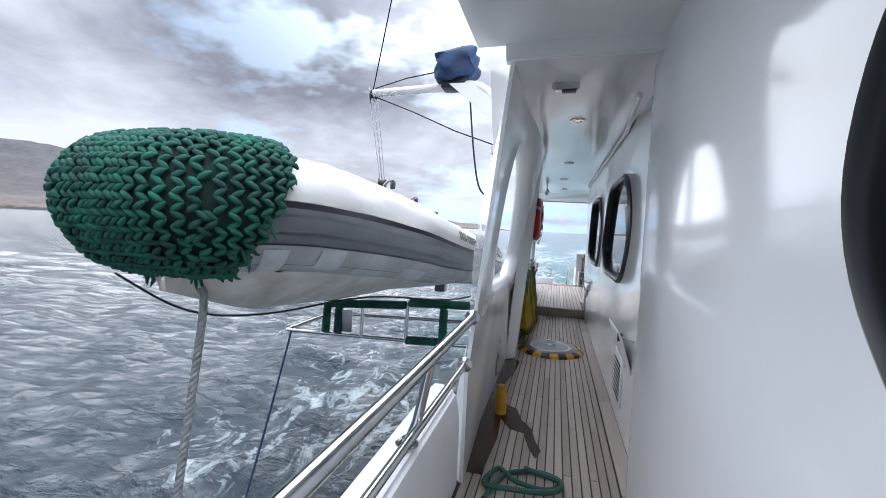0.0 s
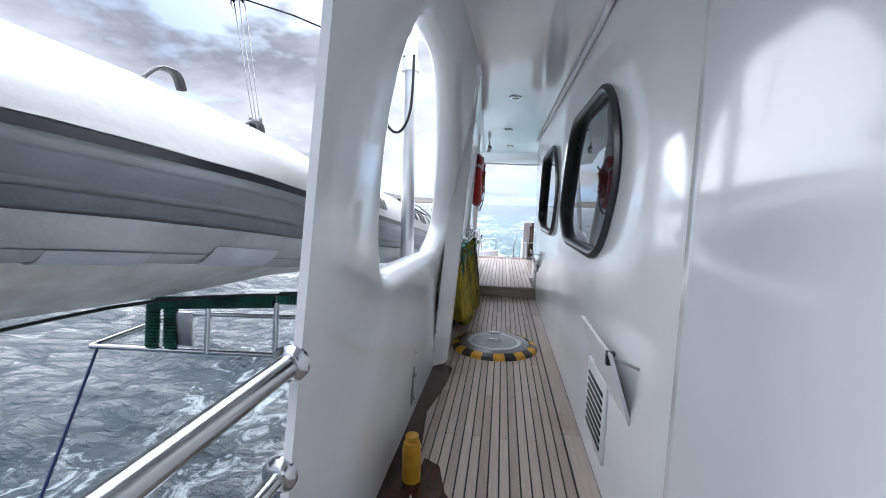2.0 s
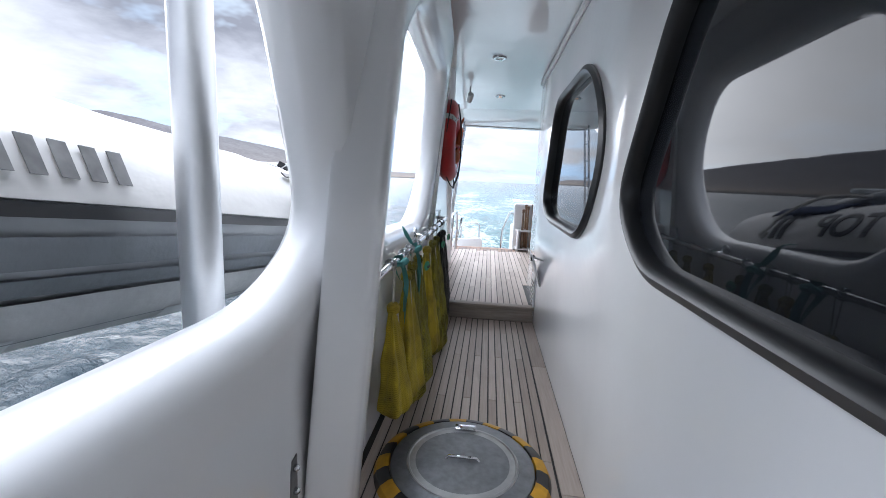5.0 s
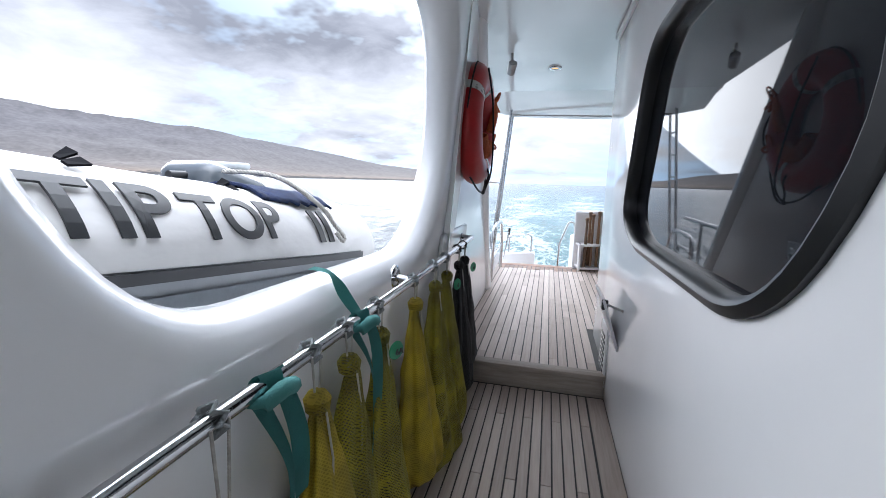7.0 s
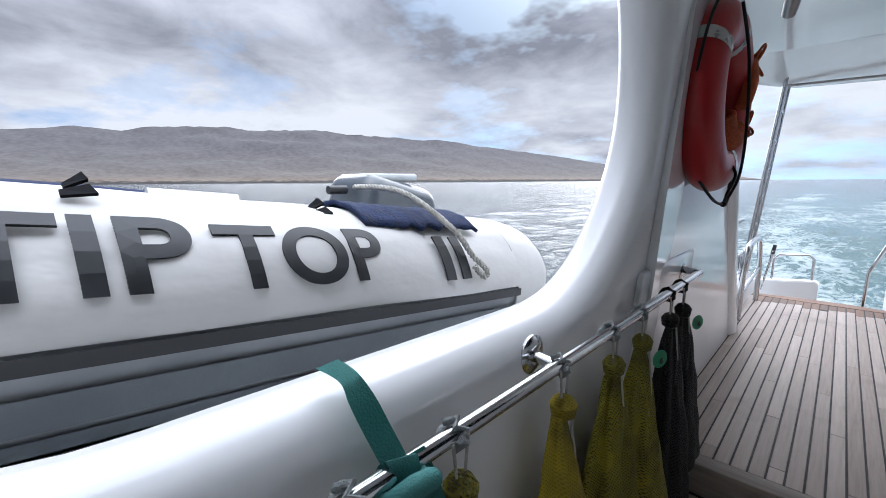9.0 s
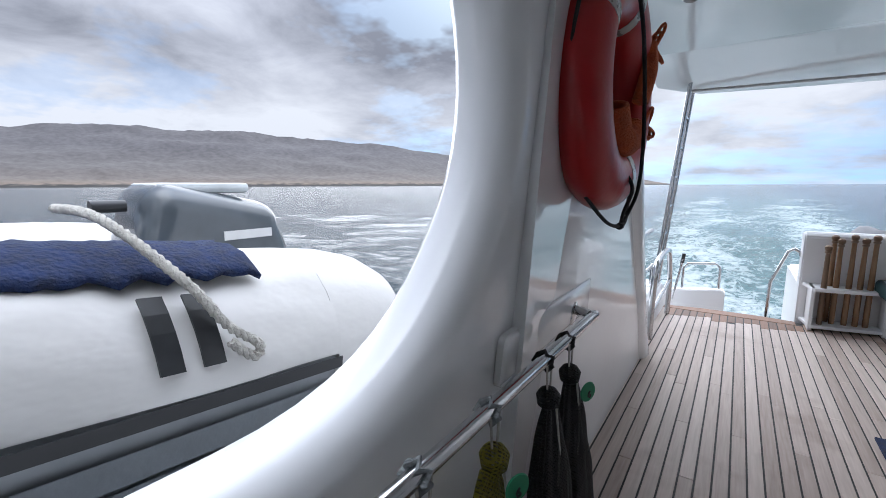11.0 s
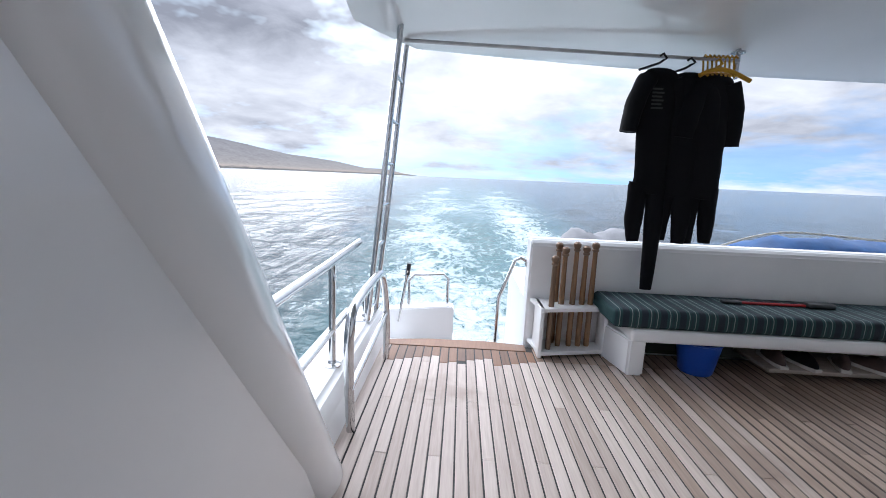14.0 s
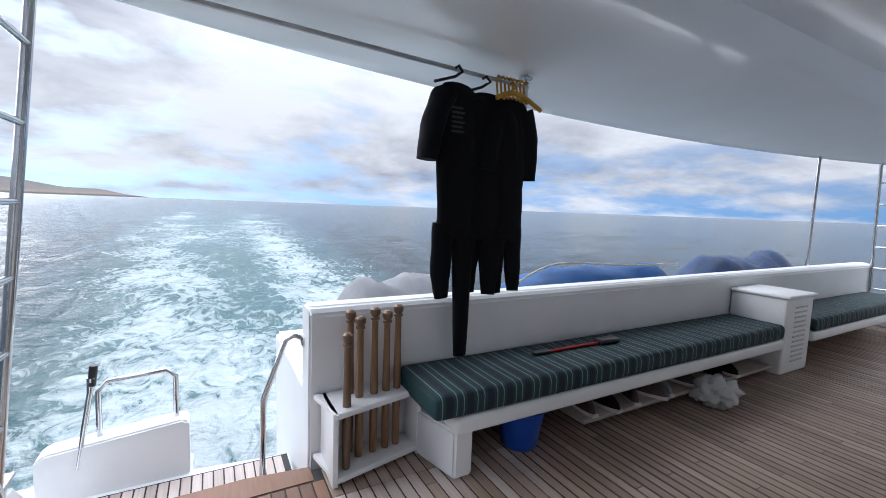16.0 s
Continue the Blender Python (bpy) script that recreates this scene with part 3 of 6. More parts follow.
def land():
    """A low dry volcanic island along the horizon; heights in degrees over the bearing."""
    bear = [6, 8, 10, 13, 17, 22, 30, 41, 50, 60, 72, 90, 105, 125, 150, 165]
    elev = [0.02, 0.25, 0.7, 0.75, 1.5, 1.95, 3.4, 5.0, 5.7, 6.5, 6.4, 5.1, 4.2, 3.6, 2.2, 0.02]
    verts, faces = [], []
    cols, rows = 260, 26
    for i in range(cols):
        b = 6 + (165 - 6) * i / (cols - 1)
        e = float(np.interp(b, bear, elev))
        br = radians(b)
        r0 = 1500 + 1500 * max(0, (40 - b) / 40)
        r1 = r0 + 900
        for j in range(rows):
            t = j / (rows - 1)
            r = r0 + (r1 - r0) * t
            rough = noise.fractal(Vector((b * 0.22, t * 5, 0)), 0.8, 2.1, 5) * 0.06 * e / 6
            shape = 0.035 * min(1, t * 12) + 0.10 * t + 0.865 * t ** 1.5
            z = math.tan(radians(e)) * r1 * max(0, shape + rough * min(1, t * 4))
            verts.append((-math.sin(br) * r, math.cos(br) * r + 5, SEA - 1.5 + z + (2.2 if j else 0)))
    for i in range(cols - 1):
        for j in range(rows - 1):
            faces.append((i * rows + j, (i + 1) * rows + j, (i + 1) * rows + j + 1, i * rows + j + 1))
    m = material("dry island scrub", (0.17, 0.145, 0.125), 0.95, scale=0.012, color2=(0.105, 0.095, 0.09), bump=0.0)
    nt = m.node_tree
    b = nt.nodes["Principled BSDF"]
    geo = nt.nodes.new("ShaderNodeNewGeometry")
    sp = nt.nodes.new("ShaderNodeSeparateXYZ")
    nt.links.new(geo.outputs["Position"], sp.inputs[0])
    nz = nt.nodes.new("ShaderNodeTexNoise")
    nz.inputs["Scale"].default_value, nz.inputs["Detail"].default_value = 0.05, 9
    nt.links.new(geo.outputs["Position"], nz.inputs["Vector"])
    rp = nt.nodes.new("ShaderNodeValToRGB")
    e = rp.color_ramp.elements
    e[0].position, e[0].color = 0.0, (0.012, 0.011, 0.010, 1)
    e[1].position, e[1].color = 1.0, (0.105, 0.098, 0.105, 1)
    for p, c in ((0.04, (0.02, 0.018, 0.016, 1)), (0.075, (0.20, 0.155, 0.115, 1)), (0.16, (0.145, 0.122, 0.11, 1)), (0.4, (0.12, 0.108, 0.105, 1))):
        el = e.new(p)
        el.color = c
    hm = nt.nodes.new("ShaderNodeMapRange")
    hm.inputs["From Min"].default_value, hm.inputs["From Max"].default_value = -3, 160
    nt.links.new(sp.outputs[2], hm.inputs["Value"])
    ad = nt.nodes.new("ShaderNodeMath")
    ad.operation = "MULTIPLY_ADD"
    ad.inputs[1].default_value = 0.10
    nt.links.new(nz.outputs["Fac"], ad.inputs[0])
    sb = nt.nodes.new("ShaderNodeMath")
    sb.operation = "SUBTRACT"
    sb.inputs[1].default_value = 0.05
    nt.links.new(hm.outputs[0], sb.inputs[0])
    nt.links.new(sb.outputs[0], ad.inputs[2])
    nt.links.new(ad.outputs[0], rp.inputs[0])
    mx = nt.nodes.new("ShaderNodeMix")
    mx.data_type, mx.blend_type = "RGBA", "MULTIPLY"
    mx.inputs["Factor"].default_value = 0.75
    r2 = nt.nodes.new("ShaderNodeMapRange")
    for k, v in (("From Min", 0.35), ("From Max", 0.65), ("To Min", 0.30), ("To Max", 0.62)):
        r2.inputs[k].default_value = v
    nt.links.new(nz.outputs["Fac"], r2.inputs["Value"])
    nt.links.new(rp.outputs[0], mx.inputs["A"])
    nt.links.new(r2.outputs[0], mx.inputs["B"])
    nt.links.new(mx.outputs["Result"], b.inputs["Base Color"])
    structure("backdrop", mesh_of("backdrop", verts, faces, m, True), "dry grey-brown volcanic island on the horizon", "island")


land()

# hull below the decks
structure("hull", prism("hull", [(-0.52, -3.0), (7.3, -3.0), (7.3, 9.95), (-0.52, 9.95)], "z", SEA - 0.6, -0.06, M_gelmat, 0.02), "white fibreglass ship hull below the deck", "hull")
structure("floor", box("floor", (-0.52, -3, -0.055), (0.62, 6.66, -0.003), M_caulk, 0), "black-caulked deck base under teak side deck", "floor")
structure("floor_aft", box("floor_aft", (-0.52, 6.665, -0.055), (7.3, 9.93, DECK - 0.003), M_caulk, 0), "black-caulked base of the raised aft deck", "floor")
structure("step_1", box("step_1", (-0.46, 6.64, -0.01), (0.51, 6.662, DECK - 0.03), M_step, 0.003), "weathered teak riser of a deck step", "step")
structure("step_2", box("step_2", (-0.46, 6.618, DECK - 0.028), (0.51, 6.70, DECK + 0.002), M_step, 0.006), "weathered teak nosing of a deck step", "step")

# side wall with its two large openings
OPEN_1 = rounded_poly([(2.40, 0.95), (3.84, 0.92), (4.10, 1.08), (3.70, 1.64), (3.25, 1.99), (2.54, 1.99), (2.23, 1.50)], [0.40, 0.18, 0.2, 0.25, 0.3, 0.35, 0.5])
OPEN_2 = rounded_poly([(4.64, 0.975), (5.98, 0.93), (6.30, 1.42), (6.02, 1.90), (4.66, 1.92), (4.35, 1.45)], [0.34, 0.4, 0.5, 0.3, 0.35, 0.5])
structure("wall_west", pierced_wall("wall_west", (1.74, 4.1, 0.0, 2.22), OPEN_1, -0.45, -0.60, M_gel, 0.08), "glossy white bulwark wall with a large rounded opening", "wall")
structure("wall_west_2", pierced_wall("wall_west_2", (4.1, 6.36, 0.0, 2.22), OPEN_2, -0.45, -0.60, M_gel, 0.08), "glossy white bulwark wall with a large rounded opening", "wall")
structure("wall_west_3", prism("wall_west_3", [(6.36, 0), (8.52, 0), (8.52, 0.16), (7.0, 2.22), (6.36, 2.22)], "x", -0.57, -0.45, M_gel), "glossy white bulwark wall with a raked end", "wall")
structure("rib_1", prism("rib_1", [(-0.46, 3.98), (-0.37, 4.08), (-0.35, 4.14), (-0.36, 4.26), (-0.46, 4.34)], "z", 0.0, 2.22, M_gel, 0.012), "white wall rib between the openings", "wall")
structure("pillar_1", tube("pillar_1", [(-0.50, 8.52, 0.12), (-0.50, 8.30, 0.45), (-0.50, 6.9, 2.3)], 0.12, M_gel, 20, scale=(0.75, 1.0)), "raked white pillar at the deck edge", "pillar")
structure("trim_1", prism("trim_1", [(1.76, 0.585), (4.06, 0.585), (4.06, 0.591), (1.76, 0.591)], "x", -0.452, -0.448, M_patch, 0.001), "thin grey panel seam along the bulwark", "trim")
structure("trim_2", box("trim_2", (-0.452, 6.28, 0.82), (-0.428, 7.02, 0.95), M_gel, 0.02, 3), "white moulded strip behind the rail", "trim")
structure("bulwark_fore", prism("bulwark_fore", [(-0.60, -0.05), (-0.44, -0.05), (-0.44, 0.36), (-0.47, 0.50), (-0.52, 0.53), (-0.60, 0.53)], "y", -3, 1.735, M_gelmat, 0.015, 3), "low white bulwark with a rounded cap", "bulwark")
structure("bulwark_aft", prism("bulwark_aft", [(-0.82, -0.9), (-0.50, -0.9), (-0.50, 0.28), (-0.55, 0.36), (-0.78, 0.36), (-0.82, 0.30)], "y", 8.3, 9.98, M_gelmat, 0.02, 3), "low white bulwark cap beside the aft deck", "bulwark")
structure("hull_side", box("hull_side", (-0.60, -3, SEA - 0.5), (-0.53, 8.4, -0.05), M_gelmat, 0), "white hull side", "hull")


def tumblehome():
    """The side wall leans inboard above the deck, most of all forward."""
    for name in ("wall_west", "wall_west_2", "wall_west_3", "rib_1", "pillar_1", "trim_1", "trim_2"):
        less = 0.62 if name == "rib_1" else 1.0
        for v in bpy.data.objects[name].data.vertices:
            if v.co.y < 1.76 and v.co.x < -0.47:
                v.co.x = -0.47
            v.co.x += float(np.interp(v.co.y, [1.74, 2.5], [0.04, 0.0]))
            v.co.x += float(np.interp(v.co.y, [1.74, 3.0, 4.0, 6.1, 6.9, 8.7], [0.10, 0.155, 0.18, 0.115, 0.055, 0.0])) * less * max(0.0, v.co.z - 0.6)


tumblehome()

# house side wall with two dark windows, stepped inward at its fore part
WIN_1 = rounded_poly([(3.02, 0.985), (4.22, 0.985), (4.47, 1.18), (4.10, 1.84), (3.02, 1.84), (2.72, 1.45)], [0.3, 0.2, 0.2, 0.26, 0.32, 0.42])
WIN_2 = rounded_poly([(4.98, 0.965), (6.18, 0.965), (6.46, 1.08), (6.18, 1.83), (5.10, 1.83), (4.70, 1.42)], [0.3, 0.2, 0.18, 0.24, 0.32, 0.42])
WIN_0 = rounded_poly([(-0.95, 1.0), (0.05, 0.98), (0.37, 1.38), (0.28, 1.75), (-0.1, 1.95), (-0.95, 1.9)], [0.2, 0.25, 0.3, 0.3, 0.2, 0.2])
structure("wall_east", pierced_wall("wall_east", (2.04, 4.59, 0.0, 2.22), WIN_1, 0.50, 0.60, M_gel, 0.012), "glossy white deckhouse wall", "wall")
structure("wall_east_2", pierced_wall("wall_east_2", (4.59, 6.9, 0.0, 2.22), WIN_2, 0.50, 0.60, M_gel, 0.012), "glossy white deckhouse wall", "wall")
structure("wall_east_3", prism("wall_east_3", [(0.50, 6.9), (0.50, 7.36), (0.53, 7.42), (0.60, 7.45), (7.3, 7.45), (7.3, 7.35), (0.62, 7.35), (0.62, 6.9)], "z", 0.0, 2.22, M_gel), "glossy white aft corner of the deckhouse", "wall")
structure("wall_east_0", pierced_wall("wall_east_0", (-3.0, 1.88, 0.0, 2.40), WIN_0, 0.42, 0.55, M_gel, 0.012), "glossy white deckhouse wall", "wall")
structure("wall_east_joint", prism("wall_east_joint", [(0.42, 1.88), (0.425, 1.92), (0.497, 2.0), (0.50, 2.04), (0.62, 2.04), (0.62, 1.88)], "z", 0.0, 2.40, M_gel), "white chamfered joint in the deckhouse wall", "wall")
structure("wall_fore", box("wall_fore", (-0.6, -3.1, -0.05), (0.6, -3.0, 2.4), M_gelmat, 0), "plain white wall closing the side deck", "wall")
structure("wall_house_inside", box("wall_house_inside", (0.64, -3, -0.05), (0.70, 7.3, 2.2), M_dark, 0), "dark inside of the deckhouse", "wall")


def ship_window(name, loop, x):
    ob = structure(name, mesh_of("pane", [(x + 0.03, p.x, p.y) for p in loop], [list(range(len(loop)))], M_glass), "dark tinted window pane in a black rubber frame", "window")
    outer = grow(loop, 0.012)
    inner = grow(loop, -0.034)
    mid = grow(loop, -0.012)
    n = len(loop)
    verts = []
    for ring, dx in ((outer, 0.004), (outer, -0.012), (mid, -0.026), (grow(loop, -0.024), -0.02), (inner, -0.004), (inner, 0.03)):
        verts += [(x + dx, p.x, p.y) for p in ring]
    faces = []
    for k in range(5):
        for i in range(n):
            j = (i + 1) % n
            faces.append((k * n + i, k * n + j, (k + 1) * n + j, (k + 1) * n + i))
    part("frame", soft_edges(mesh_of("frame", verts, faces, M_rubber), 50), ob, "black rubber frame")
    return ob


ship_window("window_1", WIN_1, 0.50)
ship_window("window_2", WIN_2, 0.50)
ship_window("window_3", WIN_0, 0.42)

# ceilings
structure("ceiling", prism("ceiling", [(-0.27, 1.70), (7.4, 1.70), (7.4, 8.97), (-0.60, 8.97), (-0.50, 7.0), (-0.28, 4.0)], "z", 2.2, 2.34, M_gel), "glossy white deckhead", "ceiling")
structure("ceiling_fore", prism("ceiling_fore", [(-0.43, -3), (0.6, -3), (0.6, 1.69), (-0.43, 1.69)], "z", 2.26, 2.40, M_gel), "white deckhead over the fore side deck", "ceiling")
structure("beam_fore", prism("beam_fore", [(1.66, 2.26), (1.71, 2.195), (1.76, 2.195), (1.76, 2.34), (1.66, 2.34)], "x", -0.29, 0.5, M_gel), "white beam across the deckhead", "beam")


def canopy():
    """The aft roof: bows slightly aft, slopes down to a lip and turns up at the outer edge."""
    xs = np.linspace(-0.62, 7.4, 60)
    verts, faces = [], []
    prof = [(8.97, 2.20), (9.02, 2.235), (9.10, 2.235), (9.78, 2.09), (9.87, 2.075), (9.93, 2.09), (9.97, 2.14), (9.98, 2.40), (8.97, 2.40)]
    k = len(prof)
    for x in xs:
        bow = 0.55 * (1 - ((x - 3.4) / 4.02) ** 2)
        corner = max(0, 0.25 - (x + 0.62)) if x < 0 else max(0, 0.25 - (7.4 - x))
        for q, (y, z) in enumerate(prof):
            w = 0 if q in (0, 8) else min(1, (y - 8.97) / 0.9 + 0.25)
            verts.append((x, y + (bow - corner * 1.6) * w, z))
    for i in range(len(xs) - 1):
        for q in range(k):
            r = (q + 1) % k
            faces.append((i * k + q, (i + 1) * k + q, (i + 1) * k + r, i * k + r))
    faces += [list(range(k))[::-1], [(len(xs) - 1) * k + q for q in range(k)]]
    structure("ceiling_aft", soft_edges(mesh_of("ceiling_aft", verts, faces, M_gel), 30), "glossy white canopy roof with a bowed lip", "ceiling")


canopy()
structure("trim_3", tube("trim_3", [(0.42, 2.3, 2.19), (0.485, 3.2, 2.18), (0.49, 7.3, 2.18)], 0.018, M_gelmat, 8), "white conduit along the deckhead edge", "conduit")


def downlight(x, y, lit):
    t = thing("ceiling_lamp", "round recessed ceiling lamp with a steel ring", "lamp", "ceiling downlights", (x, y, 2.2))
    part("ring", lathe("ring", [(0.03, -0.002), (0.033, -0.012), (0.05, -0.012), (0.056, -0.004), (0.056, 0.0)], M_steel, 24), t)
    part("lens", lathe("lens", [(0.0005, -0.009), (0.02, -0.009), (0.032, -0.005), (0.032, 0.0)], M_lamp if lit else M_tape, 20), t, "amber lens" if lit else "")


for dx, dy, dl in ((0.10, 2.89, True), (0.095, 4.87, False), (0.06, 6.51, False), (0.10, 8.05, True)):
    downlight(dx, dy, dl)


def spot_fitting():
    t = thing("spot_lamp", "chrome wedge-shaped ceiling spot lamp", "lamp", at=(0.0, 2.08, 2.2))
    part("body", prism("body", [(-0.075, -0.035), (0.075, -0.02), (0.075, 0.035), (-0.05, 0.05)], "z", -0.045, 0.0, M_steel, 0.008), t)
    part("lens", box("lens", (-0.02, -0.028, -0.05), (0.06, 0.03, -0.04), M_rubber, 0.004), t)


spot_fitting()

# ---- things: the tender hanging in its davit ----
RIB_X = -1.80


def tube_path():
    """Centre line of the near inflatable tube, from the bow aft."""
    plan = [(0.02, 1.17, 1.47), (0.20, 1.19, 1.47), (0.34, 1.30, 1.47), (0.44, 1.52, 1.46), (0.54, 1.85, 1.425), (0.66, 2.40, 1.35),
            (0.73, 3.15, 1.235), (0.755, 4.0, 1.13), (0.755, 4.78, 1.035), (0.745, 5.6, 0.94), (0.74, 6.15, 0.88)]
    return smooth_path([(RIB_X + a, y, z - 0.03) for a, y, z in plan], 6)


def tube_skin(name, path, r, a0, a1, mat, side, steps=18, wrinkle=0.0, sag=0.0):
    """A strip of skin round the tube, from angle a0 to a1 (0 outboard, 90 on top)."""
    verts, faces = [], []
    n = len(path)
    for i, p in enumerate(path):
        d = (path[min(i + 1, n - 1)] - path[max(i - 1, 0)]).normalized()
        out = Vector((d.y, -d.x, 0)).normalized()
        if out.x < 0 and i > 2:
            out = -out
        up = out.cross(d)
        if up.z < 0:
            up = -up
        for k in range(steps + 1):
            a = radians(a0 + (a1 - a0) * k / steps)
            w = wrinkle * noise.fractal(Vector((i * 0.22, k * 0.13, 3)), 0.9, 2, 4)
            v = p + (out * math.cos(a) + up * math.sin(a)) * (r + w)
            v.z -= sag * max(0.0, -math.sin(a) - 0.7) / 0.3
            verts.append(Vector((2 * RIB_X - v.x, v.y, v.z)) if side < 0 else v)
    for i in range(n - 1):
        for k in range(steps):
            q = i * (steps + 1) + k
            faces.append((q, q + 1, q + steps + 2, q + steps + 1))
    me = mesh_of(name, verts, faces, mat, True)
    return me


def cone_end(name, c, r, length, mat, drop=0.0):
    prof = [(r, 0.0), (r * 0.985, length * 0.25), (r * 0.90, length * 0.55), (r * 0.72, length * 0.8), (r * 0.42, length * 0.95), (0.02, length)]
    m = Matrix.Translation(c) @ Matrix.Rotation(radians(-90 - 6), 4, "X")
    return lathe(name, prof, mat, 28, m)


def tender():
    t = thing("inflatable_boat", "grey rigid inflatable boat with white vinyl cover, slung outboard", "boat", at=(0, 0, 0))
    path = tube_path()
    for side in (1, -1):
        part("tube", tube_skin("tube", path, 0.25, -180, 180, M_tube, side, 32, 0.004), t, "grey patched rubber tube")
        part("cover", tube_skin("cover", path, 0.262, 3, 165, M_cover, side, 26, 0.02), t, "white vinyl tube cover")
        part("strake", tube_skin("strake", path, 0.268, -27, -12, M_tube_dark, side, 6), t, "dark grey rubbing strake")
        part("strake", tube_skin("strake", path, 0.261, -44, -33, M_tube_dark, side, 4), t)
        part("chafe_panel", tube_skin("chafe_panel", path, 0.2562, -132, -47, M_panel, side, 14, 0.003, 0.08), t, "scuffed pale grey underside")
        part("seam", tube_skin("seam", path, 0.272, -4, 2, M_rubber, side, 3), t, "black welt")
        part("seam", tube_skin("seam", path, 0.2605, -66, -65.2, M_tube_dark, side, 2, 0.0, 0.08), t)
        part("seam", tube_skin("seam", path, 0.2605, -88, -87.2, M_tube_dark, side, 2, 0.0, 0.08), t)
        c = Vector(path[-1])
        if side < 0:
            c.x = 2 * RIB_X - c.x
        part("end_cone", cone_end("end_cone", c, 0.262, 0.42, M_cover), t)
    # repair patches on the near tube
    sub = path
    for i0, i1, a0, a1 in ((20, 24, -70, -47), (13, 17, -78, -50), (25, 29, -95, -66), (30, 34, -82, -58), (36, 41, -98, -63), (43, 46, -85, -64), (17, 19, -100, -80), (48, 54, -92, -70)):
        part("patch", tube_skin("patch", sub[i0:i1], 0.2612, a0, a1, M_patch, 1, 5, 0.0, 0.08), t, "light grey repair patch")
    # moulded hull between the tubes
    verts, faces = [], []
    for p in path:
        half = max(0.03, p.x - RIB_X)
        keel = float(np.interp(p.y, [1.1, 1.8, 2.6, 4.0, 6.2], [0.50, 0.60, 0.56, 0.46, 0.42]))
        bow = max(0, (1.7 - p.y)) ** 1.5 * 0.30
        zs = [(half * 0.80, p.z - 0.15), (half * 0.80, p.z - 0.265 + bow * 0.2), (half * 0.62, p.z - keel * 0.68 + bow * 0.4), (half * 0.33, p.z - keel * 0.86 + bow * 0.5), (0.02, p.z - keel + bow * 0.6)]
        row = [Vector((RIB_X + a, p.y, z)) for a, z in zs] + [Vector((RIB_X - a, p.y, z)) for a, z in zs[::-1]]
        verts += row
    for i in range(len(path) - 1):
        for k in range(9):
            q = i * 10 + k
            faces.append((q, q + 1, q + 11, q + 10))
    faces.append(list(range((len(path) - 1) * 10, len(path) * 10)))
    part("hull", soft_edges(mesh_of("hull", verts, faces, M_hull), 40), t, "worn white fibreglass hull")
    part("floor", prism("floor", [(RIB_X - 0.35, 2.6), (RIB_X + 0.35, 2.6), (RIB_X + 0.5, 6.1), (RIB_X - 0.5, 6.1)], "z", 0.90, 0.93, M_tube), t)
    part("transom", box("transom", (RIB_X - 0.6, 6.05, 0.62), (RIB_X + 0.6, 6.12, 1.0), M_hull, 0.01), t)
    # lifting handles and fittings
    for y, z in ((2.25, 1.62), (2.75, 1.545), (3.35, 1.46)):
        h = 0.035
        part("handle", tube("handle", [(-1.12, y - 0.07, z - 0.005), (-1.10, y - 0.03, z + h), (-1.10, y + 0.04, z + h), (-1.12, y + 0.09, z - 0.005)], 0.011, M_rubber, 8, curve=4, scale=(1.6, 0.6)), t, "black rubber handle")
    # outboard engine
    bm = bmesh.new()
    add_box(bm, (-2.0, 6.02, 0.92), (-1.6, 6.62, 1.30), 0.10, 4)
    for v in bm.verts:
        if v.co.z > 1.15:
            v.co.y = 6.34 + (v.co.y - 6.34) * 0.86
            v.co.z -= 0.10 * max(0, (v.co.y - 6.2)) / 0.4
    part("engine", from_bm("engine", bm, M_engine), t, "dark grey outboard engine cowl")
    part("engine", box("engine_leg", (-1.89, 6.2, 0.3), (-1.71, 6.5, 0.95), M_engine, 0.03), t)
    part("engine_top", box("engine_top", (-1.93, 6.12, 1.26), (-1.67, 6.46, 1.30), M_patch, 0.015), t, "pale grey cowl panel")
    part("emblem", box("emblem", (-1.602, 6.30, 1.08), (-1.596, 6.50, 1.115), M_whiteink, 0), t, "white maker's mark")
    part("engine_grip", tube("engine_grip", [(-1.75, 6.04, 1.22), (-1.75, 5.94, 1.22)], 0.022, M_rubber, 10), t)
    # webbing tabs let into the cover
    for y in (4.93, 5.42):
        i = min(range(len(path)), key=lambda q: abs(path[q].y - y))
        c = path[i]
        for k, (da, rise, w) in enumerate(((0.0, 0.003, 0.026), (0.13, 0.016, 0.018))):
            a = radians(64) + da
            n = Vector((math.cos(a), 0, math.sin(a)))
            up = Vector((-math.sin(a), 0, math.cos(a)))
            q = Vector((c.x, y, c.z)) + n * 0.272
            ends = [q - Vector((0, w, 0)), q + Vector((0, w, 0)) + n * rise, q + Vector((0, w * 0.7, 0)) + up * 0.03 + n * (rise + 0.004), q - Vector((0, w, 0)) + up * 0.022]
            bm = bmesh.new()
            lo = [bm.verts.new(v) for v in ends]
            hi = [bm.verts.new(v + n * 0.006) for v in ends]
            bm.faces.new(lo)
            bm.faces.new(hi[::-1])
            for b in range(4):
                bm.faces.new((lo[b], lo[(b + 1) % 4], hi[(b + 1) % 4], hi[b]))
            part("tab", from_bm("tab", bm, M_black), t, "black webbing tab")
    return t


